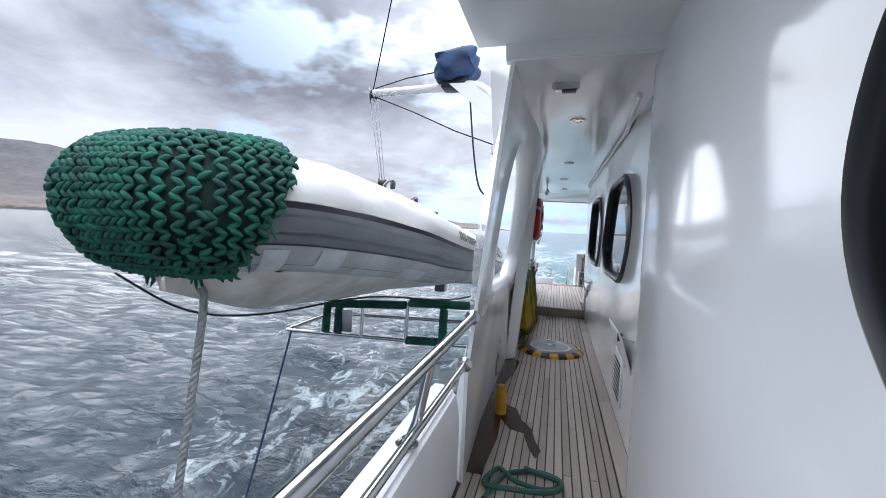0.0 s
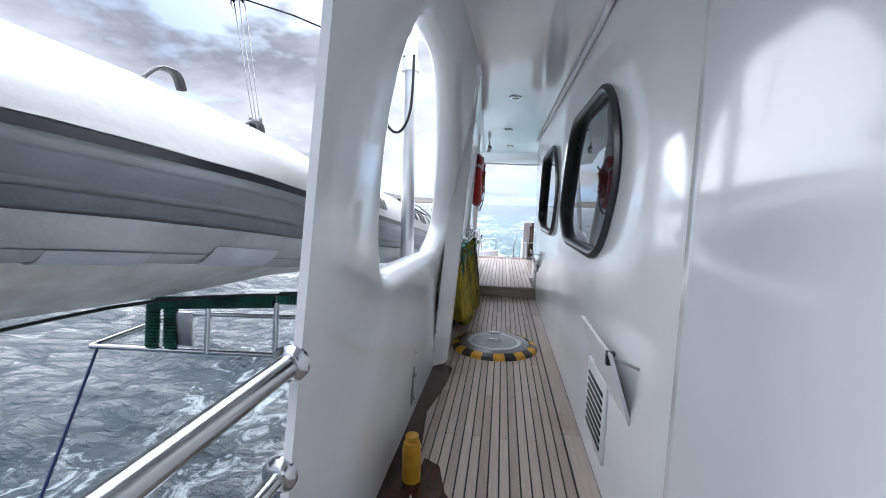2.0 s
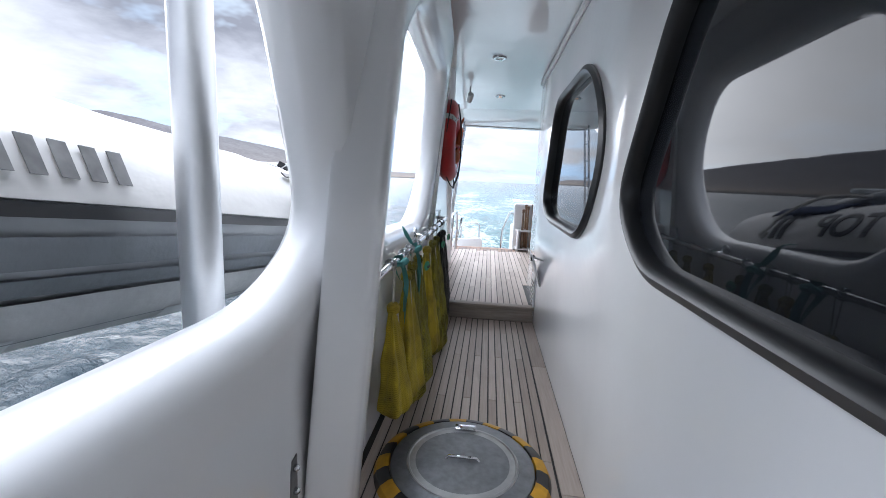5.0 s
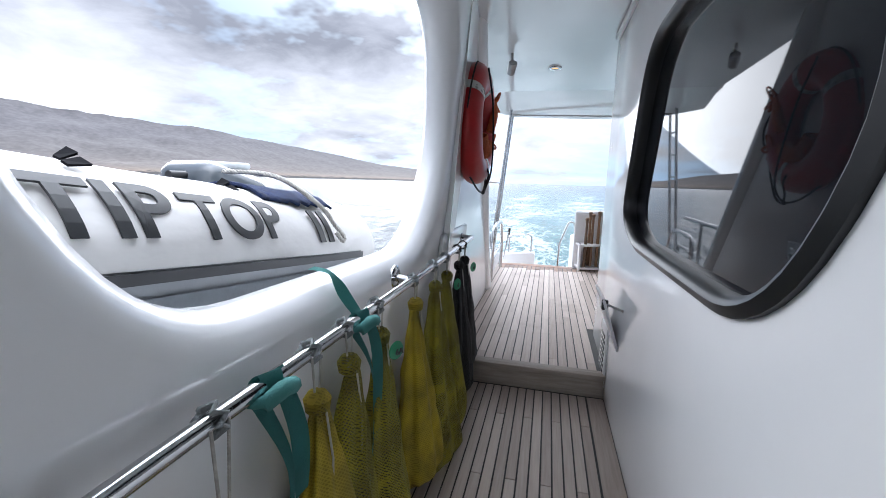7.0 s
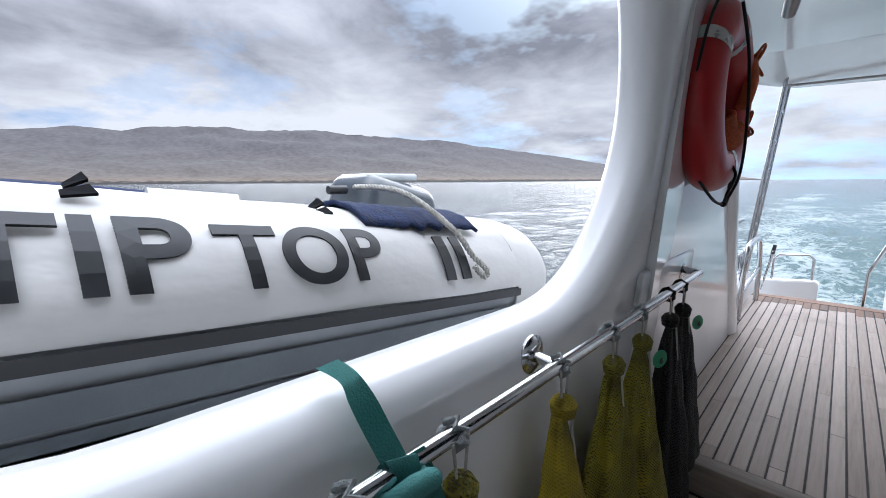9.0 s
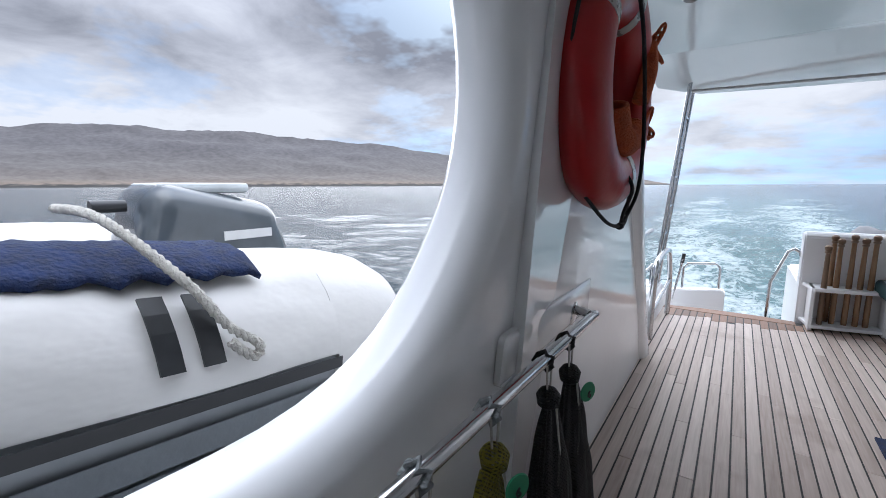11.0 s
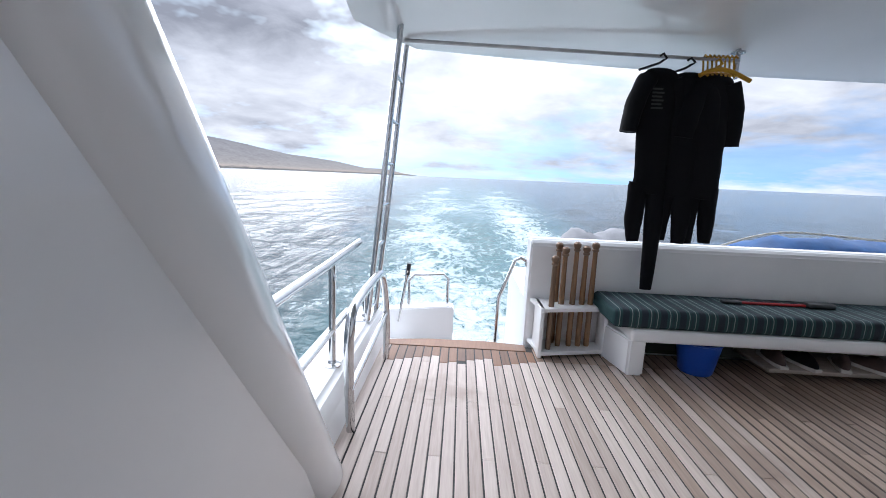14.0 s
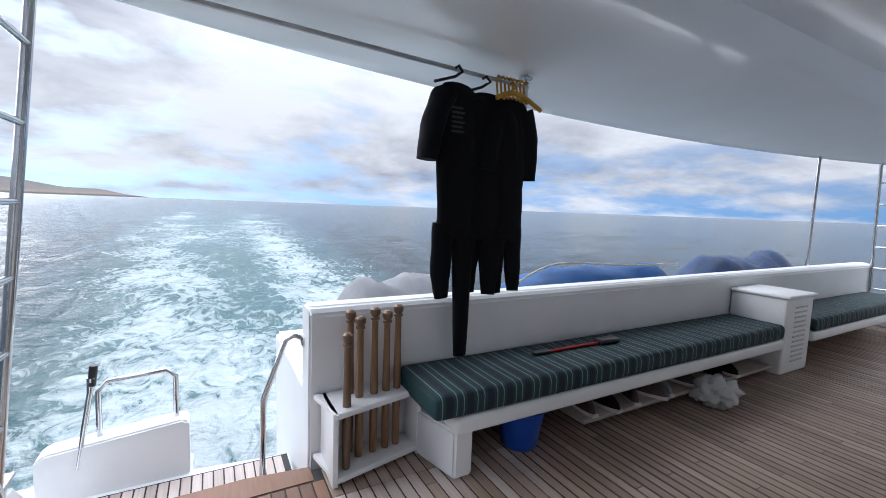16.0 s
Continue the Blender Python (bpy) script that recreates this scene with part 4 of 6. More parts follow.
tender()
boat_line = tube_path()
stow = [p for p in boat_line if 3.6 < p.y < 5.6]
sheet = new("boat_sheet", tube_skin("boat_sheet", stow, 0.285, 35, 150, M_navy, -1, 14, 0.01))
sheet.modifiers.new("thick", "SOLIDIFY").thickness = 0.012
tagged(sheet, "navy blue cloth laid along the boat's outer tube", "cloth")
tagged(new("rolled_mat", tube("rolled_mat", [(-2.22, 5.30, 1.19), (-2.20, 5.68, 1.15)], 0.05, M_cover, 18)), "small white rolled mat on the boat", "mat")
for dx in (0.0, 0.03):
    tagged(new("boat_line", tube("boat_line", [(-2.12 + dx, 4.4, 1.30), (-2.10 + dx, 4.9, 1.225), (-2.13 + dx, 5.4, 1.175)], 0.011, M_net, 8, curve=5)), "green rope lying along the boat's tube", "rope", "green boat lines")


def lettering_on_cover():
    """Black letters that follow the round of the near tube."""
    path = tube_path()
    ys = [p.y for p in path]

    def wrap(me, y_start, mid):
        for v in me.vertices:
            s, h, d = v.co.x, v.co.y, v.co.z
            y = y_start + s
            cx = float(np.interp(y, ys, [p.x for p in path]))
            cz = float(np.interp(y, ys, [p.z for p in path]))
            a = mid + h / 0.268
            r = 0.276 + d
            v.co = (cx + r * math.cos(a), y, cz + r * math.sin(a))
        me.update()
        return me
    for body, y, size, stretch, mid in (("TIP", 4.74, 0.21, 0.335, 0.35), ("TOP", 5.115, 0.20, 0.41, 0.33), ("II", 5.745, 0.20, 0.115, 0.255)):
        me = text_mesh(body, size, M_ink, 0.003)
        bm = bmesh.new()
        bm.from_mesh(me)
        bmesh.ops.subdivide_edges(bm, edges=[e for e in bm.edges if e.calc_length() > 0.05], cuts=3)
        bmesh.ops.triangulate(bm, faces=bm.faces)
        bm.to_mesh(me)
        bm.free()
        left, right = min(v.co.x for v in me.vertices), max(v.co.x for v in me.vertices)
        for v in me.vertices:
            v.co.x = (v.co.x - left) / (right - left) * stretch
        tagged(new("boat_lettering", wrap(me, y, mid)), "black painted boat name on the white cover", "lettering", "boat name letters")
    # a worn name that is only bars
    t = thing("worn_lettering", "faded grey lettering bars on the white cover", "lettering")
    x = 0.0
    for w in (0.05, 0.055, 0.04, 0.045, 0.0, 0.06, 0.02, 0.045, 0.045, 0.05, 0.05, 0.05):
        if w:
            bm = bmesh.new()
            add_box(bm, (x, 0.0, 0.0), (x + w * 0.7, 0.075, 0.003))
            me = bpy.data.meshes.new("bar")
            bm.to_mesh(me)
            bm.free()
            me.materials.append(M_greyink)
            part("bar", wrap(me, 3.18, 0.22), t)
        x += w + 0.012 if w else 0.05


lettering_on_cover()


def bow_net():
    """A coarse knitted net cap: rows of paired slanted stitches round the bow."""
    path = tube_path()
    half = [Vector(p) for p in path if p.y < 1.44]
    line = [Vector((2 * RIB_X - p.x, p.y, p.z)) for p in half[::-1]] + half
    bm = bmesh.new()
    n = len(line)
    rng = random.Random(4)
    length = [0.0]
    for a, b in zip(line, line[1:]):
        length.append(length[-1] + (b - a).length)
    total = length[-1]

    def frame_at(s):
        s = max(0, min(total - 1e-4, s))
        i = max(j for j in range(n - 1) if length[j] <= s)
        f = (s - length[i]) / max(1e-6, length[i + 1] - length[i])
        p = line[i].lerp(line[i + 1], f)
        d = (line[min(i + 2, n - 1)] - line[max(i - 1, 0)]).normalized()
        out = Vector((d.y, -d.x, 0)).normalized()
        if out.dot(p - Vector((RIB_X, 2.2, p.z))) < 0:
            out = -out
        return p, d, out
    rows, pitch = 40, 0.033
    cols = int(total / pitch)
    for r in range(rows):
        ang = radians(-104 + (r // 2) * 2 * 256 / rows + (r % 2) * 5.6)
        for c in range(cols):
            if r < 2 and rng.random() < 0.3:
                continue
            s = c * pitch + rng.uniform(-0.006, 0.006)
            p, d, out = frame_at(s)
            droop = max(0.0, -40 - math.degrees(ang)) / 64
            if s > total - 0.20 * min(1.0, max(0.0, (70 - math.degrees(ang)) / 150)):
                continue
            rad = 0.296 + 0.07 * droop + rng.uniform(-0.006, 0.006)
            nrm = out * math.cos(ang) + Vector((0, 0, 1)) * math.sin(ang)
            tang = -out * math.sin(ang) + Vector((0, 0, 1)) * math.cos(ang)
            q = p + nrm * rad
            slant = 1 if r % 2 else -1
            ax = (d * 0.80 + tang * slant * 0.60).normalized()
            L, W = 0.030, 0.0165
            add_tube(bm, [q - ax * L, q - ax * L * 0.5 + nrm * 0.007, q + ax * L * 0.4 + nrm * 0.008, q + ax * L], [0.006, W * 0.85, W * 0.85, 0.007], 6)
    # loose frayed ends
    for k in range(60):
        a = radians(rng.uniform(-100, 120)) if k % 2 else radians(-100)
        cut = 0.20 * min(1.0, max(0.0, (70 - math.degrees(a)) / 150))
        p, d, out = frame_at(total - cut - rng.uniform(0, 0.05) if k % 2 else rng.uniform(0, total - cut))
        nrm = out * math.cos(a) + Vector((0, 0, 1)) * math.sin(a)
        q = p + nrm * (0.29 + 0.07 * max(0.0, -40 - math.degrees(a)) / 64)
        e = q + Vector((rng.uniform(-0.03, 0.03), rng.uniform(-0.02, 0.06), -rng.uniform(0.02, 0.11)))
        add_tube(bm, [q, (q + e) / 2 + nrm * 0.015, e], [0.009, 0.008, 0.002], 5)
    t = thing("bow_net", "coarse green knitted net wrapped over a boat's bow", "net")
    part("stitch", tagged_stuff(from_bm("stitch", bm, M_net, angle=60)), t)
    # added skin just under the stitches, its dark colour painting the shade between them
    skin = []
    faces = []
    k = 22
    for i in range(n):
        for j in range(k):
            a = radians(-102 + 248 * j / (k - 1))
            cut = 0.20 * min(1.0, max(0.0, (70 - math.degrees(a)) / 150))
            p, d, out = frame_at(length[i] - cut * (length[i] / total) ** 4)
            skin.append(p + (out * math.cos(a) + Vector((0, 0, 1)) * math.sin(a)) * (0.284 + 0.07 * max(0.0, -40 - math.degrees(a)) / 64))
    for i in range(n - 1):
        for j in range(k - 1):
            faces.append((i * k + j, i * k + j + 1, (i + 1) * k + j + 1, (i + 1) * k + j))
    part("lining", mesh_of("lining", skin, faces, M_netdark, True), t, "dark green backing painted as shade between the net stitches")


def tagged_stuff(me):
    return me


# shaded copy of the net twine colour, for the skin behind the stitches
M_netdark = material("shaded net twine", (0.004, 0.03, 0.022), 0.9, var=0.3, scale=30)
bow_net()


def towel():
    path = tube_path()
    ys = [p.y for p in path]
    verts, faces = [], []
    n, k = 26, 18
    for i in range(n):
        y = 5.52 + 0.48 * i / (n - 1)
        cx = float(np.interp(y, ys, [p.x for p in path]))
        cz = float(np.interp(y, ys, [p.z for p in path]))
        for j in range(k):
            lo = 53 + 5 * noise.noise(Vector((i * 0.5, 7, 0)))
            a = radians(lo + (150 - lo) * j / (k - 1))
            yy = y + (0.04 * noise.noise(Vector((j * 0.8, 2, 1))) if i in (0, n - 1) else 0)
            r = 0.285 + 0.006 * noise.noise(Vector((i * 0.9, j * 0.9, 0)))
            verts.append((cx + r * math.cos(a), yy, cz + r * math.sin(a)))
    for i in range(n - 1):
        for j in range(k - 1):
            faces.append((i * k + j, i * k + j + 1, (i + 1) * k + j + 1, (i + 1) * k + j))
    ob = new("towel", mesh_of("towel", verts, faces, M_navy, True))
    ob.modifiers.new("thick", "SOLIDIFY").thickness = 0.012
    tagged(ob, "navy blue towel draped over the white boat cover", "towel")


towel()


def twisted_rope(pts, r, mat, strands=3, pitch=0.10, curve=6):
    P = smooth_path(pts, curve)
    bm = bmesh.new()
    fine = []
    for a, b in zip(P, P[1:]):
        m = max(1, int((b - a).length / (pitch / 6)))
        fine += [a + (b - a) * k / m for k in range(m)]
    fine.append(P[-1])
    run = 0
    for s in range(strands):
        out, run = [], 0.0
        for i, p in enumerate(fine):
            d = (fine[min(i + 1, len(fine) - 1)] - fine[max(i - 1, 0)]).normalized()
            a = d.cross(Vector((0.3, 0.2, 1))).normalized()
            c = d.cross(a)
            if i:
                run += (p - fine[i - 1]).length
            th = 2 * math.pi * (run / pitch + s / strands)
            out.append(p + (a * math.cos(th) + c * math.sin(th)) * r * 0.55)
        add_tube(bm, out, r * 0.55, 6)
    return from_bm("rope", bm, mat, angle=60)


tagged(new("rope", twisted_rope([(-1.25, 5.74, 1.24), (-1.0, 5.75, 1.225), (-0.84, 5.82, 1.11), (-0.795, 5.87, 1.02), (-0.778, 5.925, 0.965), (-0.778, 5.91, 0.945), (-0.785, 5.87, 0.985)], 0.0105, M_rope, pitch=0.05)), "pale twisted rope tied over a towel", "rope")
tagged(new("mooring_rope", twisted_rope([(-1.62, 1.22, 1.02), (-1.58, 1.18, 0.85), (-1.55, 0.98, -0.2), (-1.5, 0.7, -1.7)], 0.019, M_greyrope, pitch=0.09)), "grey twisted mooring rope hanging from a boat's bow", "rope")
tagged(new("blue_rope", tube("blue_rope", [(-2.5, 3.24, 0.3), (-2.35, 2.6, -0.6), (-2.2, 1.8, -1.7)], 0.010, M_bluerope, 6, curve=5)), "thin dark blue rope running down to the water", "rope")
tagged(new("bow_line", tube("bow_line", [(-2.4, 1.4, 1.02), (-2.1, 1.6, 0.80), (-1.8, 1.9, 0.75), (-1.3, 2.4, 0.83), (-0.9, 3.2, 0.72), (-0.62, 3.7, 0.75)], 0.007, M_cord, 6, curve=5)), "thin black line slung beneath a boat", "rope")


def davit():
    t = thing("davit", "white steel boat davit with tackle and pulley blocks", "davit")
    part("post", tube("post", [(-0.64, 3.88, -0.9), (-0.64, 3.88, 2.2)], 0.047, M_pole, 18), t, "stainless post")
    part("post", tube("post_top", [(-0.64, 3.88, 2.15), (-0.64, 3.87, 2.45), (-0.70, 3.86, 2.68), (-0.92, 3.88, 2.82), (-1.5, 4.12, 2.88), (-2.25, 4.43, 2.96)], 0.046, M_gelmat, 16, curve=6), t, "white painted arm")
    part("collar", lathe("collar", [(0.05, 0), (0.062, 0.0), (0.062, 0.07), (0.05, 0.07)], M_gelmat, 18, Matrix.Translation((-0.64, 3.88, 2.13))), t)
    part("gusset", prism("gusset", [(-0.66, 2.42), (-1.15, 2.83), (-0.8, 2.83), (-0.64, 2.7)], "y", 3.82, 3.835, M_gelmat), t)
    for z, y, x, s in ((2.95, 4.44, -2.27, 1.0), (1.86, 4.36, -2.08, 1.0)):
        m = pose(x, y, z, 0, 0, 25)
        part("pulley_block", lathe("pulley", [(0.02, -0.045), (0.06, -0.045), (0.06, -0.028), (0.045, -0.02), (0.045, 0.02), (0.06, 0.028), (0.06, 0.045), (0.02, 0.045)], M_rubber, 20, m @ Matrix.Rotation(radians(90), 4, "Y")), t, "black sheave")
        cheek = bmesh.new()
        for dx in (-0.052, 0.052):
            add_box(cheek, (dx - 0.004, -0.055, -0.10), (dx + 0.004, 0.055, 0.075), 0.003)
        cheek.transform(m)
        part("block_cheek", from_bm("cheek", cheek, M_dullsteel), t, "steel cheek plates")
    falls = [[(-2.27 + dx, 4.44 + dy, 2.92), (-2.08 + dx * 0.6, 4.36 + dy * 0.6, 1.9)] for dx, dy in ((-0.045, 0), (-0.015, 0.03), (0.02, -0.03), (0.05, 0.01))]
    part("tackle_line", tubes("tackle", falls, 0.006, M_dullsteel, 6), t, "steel wire falls")
    bm = bmesh.new()
    for k in range(8):
        c = Vector((-2.06 + 0.012 * k, 4.33 - 0.03 * k, 1.76 - 0.035 * k))
        loop = [c + Matrix.Rotation(radians(90 * (k % 2) + 20), 3, "Z") @ Vector((0.013 * math.cos(a), 0, 0.024 * math.sin(a))) for a in [2 * math.pi * q / 10 for q in range(10)]]
        add_tube(bm, loop, 0.005, 6, closed=True)
    part("chain", from_bm("chain", bm, M_dullsteel, angle=60), t, "short steel chain")
    part("sling", tube("sling", [(-1.98, 4.12, 1.50), (-1.5, 3.9, 1.45), (-1.1, 3.7, 1.32)], 0.01, M_cord, 6, curve=4), t)
    part("stay", tubes("stay", [[(-2.28, 4.44, 2.98), (-1.5, 3.4, 4.2), (-0.6, 2.2, 5.6)], [(-2.2, 4.42, 2.9), (-1.6, 4.1, 2.62), (-1.1, 3.95, 2.38), (-0.66, 3.78, 2.2)], [(-2.24, 4.43, 3.02), (-1.75, 4.2, 3.04), (-1.1, 3.95, 3.03)]], 0.007, M_cord, 6), t, "black stay wires")
    part("cable", tube("cable", [(-0.95, 3.9, 2.8), (-0.86, 3.78, 2.2), (-0.78, 3.74, 1.80), (-0.68, 3.72, 1.70), (-0.60, 3.72, 1.84), (-0.59, 3.76, 2.2)], 0.009, M_cord, 8, curve=6), t, "black hanging cable loop")
    bm = bmesh.new()
    add_box(bm, (-1.32, 3.78, 2.90), (-0.90, 4.12, 3.18), 0.06, 3)
    bmesh.ops.subdivide_edges(bm, edges=bm.edges, cuts=3, use_grid_fill=True)
    for v in bm.verts:
        v.co += Vector((1, 1, 1)) * 0.05 * noise.noise(v.co * 9) + Vector((0, 0, 0.04)) * noise.noise(v.co * 4)
    part("winch_cover", from_bm("winch_cover", bm, M_bluecover, angle=60), t, "rumpled blue canvas winch cover")
    part("winch", box("winch", (-1.25, 3.86, 2.80), (-0.98, 4.05, 2.93), M_rubber, 0.02), t)


davit()


def side_ladder():
    """Folded boarding frame under the tender, padded with green rope."""
    t = thing("boarding_frame", "stainless boarding frame wrapped in green netting", "ladder")
    A, B = (-2.55, 3.22, 0.27), (-0.58, 3.30, 0.30)
    bars = [[A, B], [(-2.35, 3.75, 0.36), (-0.58, 3.75, 0.42)], [A, (-2.35, 3.75, 0.36)]]
    for x in (-2.15, -1.75, -1.30, -0.95):
        bars.append([(x, 3.24, 0.28), (x, 3.27, 0.62)])
    bars.append([(-2.15, 3.27, 0.58), (-0.6, 3.30, 0.66)])
    part("frame", tubes("frame", bars, 0.017, M_steel, 10), t, "stainless tube frame")
    bm = bmesh.new()
    for a, b in (((-2.10, 3.26, 0.57), (-1.32, 3.28, 0.62)), ((-1.30, 3.25, 0.30), (-0.95, 3.28, 0.31)), ((-0.95, 3.24, 0.30), (-0.95, 3.27, 0.62)), ((-1.3, 3.3, 0.64), (-0.62, 3.3, 0.67)), ((-2.13, 3.24, 0.29), (-2.13, 3.27, 0.56)), ((-2.0, 3.24, 0.30), (-2.0, 3.26, 0.55))):
        a, b = Vector(a), Vector(b)
        m = max(3, int((b - a).length / 0.02))
        for k in range(m):
            c = a.lerp(b, (k + 0.5) / m)
            d = (b - a).normalized()
            u = d.cross(Vector((0.1, 1, 0.2))).normalized()
            w = d.cross(u)
            loop = [c + (u * math.cos(q * math.pi / 4) + w * math.sin(q * math.pi / 4)) * 0.032 + d * 0.006 * math.cos(q * math.pi / 4) for q in range(8)]
            add_tube(bm, loop, 0.011, 5, closed=True)
    part("padding", from_bm("padding", bm, M_net, angle=60), t, "green rope padding")
    part("panel", box("panel", (-2.02, 3.25, 0.31), (-1.86, 3.27, 0.52), M_dullsteel, 0.004), t)


side_ladder()

# ---- things: side deck ----


def fore_rail():
    t = thing("guard_rail", "stainless guard rail bolted to the low bulwark", "railing")
    part("top_rail", tube("top_rail", [(-0.46, -3.0, 0.90), (-0.42, 0.2, 0.885), (-0.40, 1.74, 0.90)], 0.024, M_steel, 16, curve=4), t)
    part("mid_rail", tube("mid_rail", [(-0.48, -3.0, 0.64), (-0.45, 0.2, 0.635), (-0.43, 1.74, 0.645)], 0.017, M_steel, 14, curve=4), t)
    for y in (-1.6, 1.02):
        part("post", tube("post", [(-0.51, y + 0.06, 0.52), (-0.46, y + 0.02, 0.64), (-0.41, y, 0.885)], 0.019, M_steel, 14), t)
        part("base", lathe("base", [(0.045, 0), (0.045, 0.008), (0.03, 0.016), (0.02, 0.03)], M_steel, 20, pose(-0.51, y + 0.06, 0.525)), t)
    for x, z in ((-0.40, 0.90), (-0.43, 0.645)):
        part("flange", lathe("flange", [(0.04, 0), (0.04, 0.01), (0.03, 0.02), (0.02, 0.025)], M_steel, 20, pose(x, 1.745, z, 90)), t)


fore_rail()
tagged(new("deck_hose", tube("deck_hose", [(-0.28, 1.62, 0.02), (-0.20, 1.86, 0.025), (-0.02, 1.95, 0.02), (0.10, 1.88, 0.025), (0.02, 1.78, 0.03), (-0.14, 1.80, 0.035), (-0.24, 1.90, 0.03), (-0.30, 1.75, 0.025), (-0.20, 1.70, 0.045), (0.04, 1.74, 0.045), (0.09, 1.84, 0.05), (-0.1, 1.92, 0.045)], 0.014, M_greenrope, 8, curve=6)), "coiled dark green rope lying on the teak deck", "rope")


def hinge_plate(y, z, h):
    t = thing("bracket_plate", "stainless slotted bracket plate screwed to the white wall", "bracket", "wall bracket plates", (-0.449, y, z))
    part("plate", prism("plate", [(-0.028, 0), (0.028, 0.02), (0.028, h), (-0.01, h)], "x", 0, 0.014, M_bracket, 0.002), t)
    for k in range(3):
        part("bolt", lathe("bolt", [(0.010, 0), (0.010, 0.012), (0.005, 0.017)], M_steel, 10, pose(0.012, 0.008, 0.03 + k * (h - 0.06) / 2, 0, 90)), t)


hinge_plate(3.92, 0.27, 0.20)
hinge_plate(3.20, 0.10, 0.33)


def deck_hatch():
    t = thing("deck_hatch", "round grey alloy deck hatch with a black and yellow rim", "hatch", at=(0.0, 4.58, 0.0))
    part("lid", lathe("lid", [(0.001, 0.052), (0.10, 0.053), (0.20, 0.050), (0.295, 0.048), (0.305, 0.040), (0.305, 0.0)], M_hatch, 48), t, "brushed alloy lid")
    part("lid_ring", lathe("lid_ring", [(0.225, 0.050), (0.229, 0.054), (0.236, 0.054), (0.24, 0.048)], M_dullsteel, 48), t)
    for k in range(24):
        bm = bmesh.new()
        prof = [(0.306, 0.045), (0.325, 0.042), (0.355, 0.026), (0.368, 0.0), (0.306, 0.0)]
        verts = []
        for q in range(5):
            a = 2 * math.pi * (k + q / 4) / 24
            verts.append([bm.verts.new((r * math.cos(a) * 1.02, r * math.sin(a), z)) for r, z in prof])
        for q in range(4):
            for j in range(5):
                bm.faces.new((verts[q][j], verts[q + 1][j], verts[q + 1][(j + 1) % 5], verts[q][(j + 1) % 5]))
        part("rim_segment", from_bm("rim_segment", bm, M_rubber if k % 2 else M_yellow), t, "black stripe" if k % 2 else "yellow stripe")
    part("handle", tube("handle", [(-0.07, 0.0, 0.05), (-0.06, 0.0, 0.064), (0.06, 0.0, 0.064), (0.07, 0.0, 0.05)], 0.007, M_steel, 8), t)
    part("latch", box("latch", (-0.05, 0.21, 0.05), (0.05, 0.25, 0.062), M_steel, 0.003), t)


deck_hatch()
t_y = thing("yellow_post", "short yellow plastic bollard standing beside the wall", "bollard", at=(-0.33, 2.68, 0.0))
part("body", lathe("body", [(0.04, 0.0), (0.042, 0.02), (0.042, 0.16), (0.036, 0.185), (0.028, 0.19), (0.028, 0.2)], M_yellow, 20), t_y)
part("cap", lathe("cap", [(0.03, 0.2), (0.03, 0.215), (0.015, 0.22)], M_yellow, 16), t_y)
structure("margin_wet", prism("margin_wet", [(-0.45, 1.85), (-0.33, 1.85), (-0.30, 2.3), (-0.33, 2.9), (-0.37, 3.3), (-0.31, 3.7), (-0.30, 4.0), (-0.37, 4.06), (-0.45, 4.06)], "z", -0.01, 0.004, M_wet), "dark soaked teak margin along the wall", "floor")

structure("wet_stain", prism("wet_stain", [(-0.30, 2.85), (-0.22, 2.80), (-0.17, 2.62), (-0.09, 2.50), (-0.06, 2.34), (-0.02, 2.22), (-0.05, 2.12), (-0.10, 2.24), (-0.14, 2.42), (-0.24, 2.45), (-0.32, 2.6)], "z", -0.01, 0.0035, M_wet), "dark wet stain on the teak planks", "floor")


def flap_table(x, y0, y1, z0, z1):
    """A white louvre flap hinged on the wall and held out on a stay."""
    t = thing("wall_flap", "white folding flap with stay above a louvred vent", "flap", "wall flaps", (x, 0, 0))
    part("leaf", prism("leaf", [(-0.002, z0), (0.010, z0), (-0.075, z1), (-0.090, z1)], "y", y0, y1, M_gelmat, 0.004), t)
    part("stay", tube("stay", [(-0.075, y0 + 0.03, z1 - 0.02), (0.0, y0 - 0.05, z1 - 0.03)], 0.006, M_dullsteel, 8), t, "steel stay")
    part("catch", box("catch", (-0.09, y0 + 0.015, z1 - 0.05), (-0.06, y0 + 0.04, z1), M_rubber, 0.004), t)
    part("frame", box("frame", (-0.012, y0 + 0.30, z0 - 0.34), (0.004, y1 + 0.14, z0 + 0.02), M_gelmat, 0.005), t)
    for k in range(8):
        part("louvre", box("louvre", (-0.016, y0 + 0.34, z0 - 0.30 + k * 0.035), (-0.010, y1 + 0.10, z0 - 0.282 + k * 0.035), M_rubber, 0.002), t, "dark vent slat")


flap_table(0.499, 2.42, 2.95, 0.48, 0.74)
flap_table(0.499, 6.34, 6.72, 0.40, 0.66)


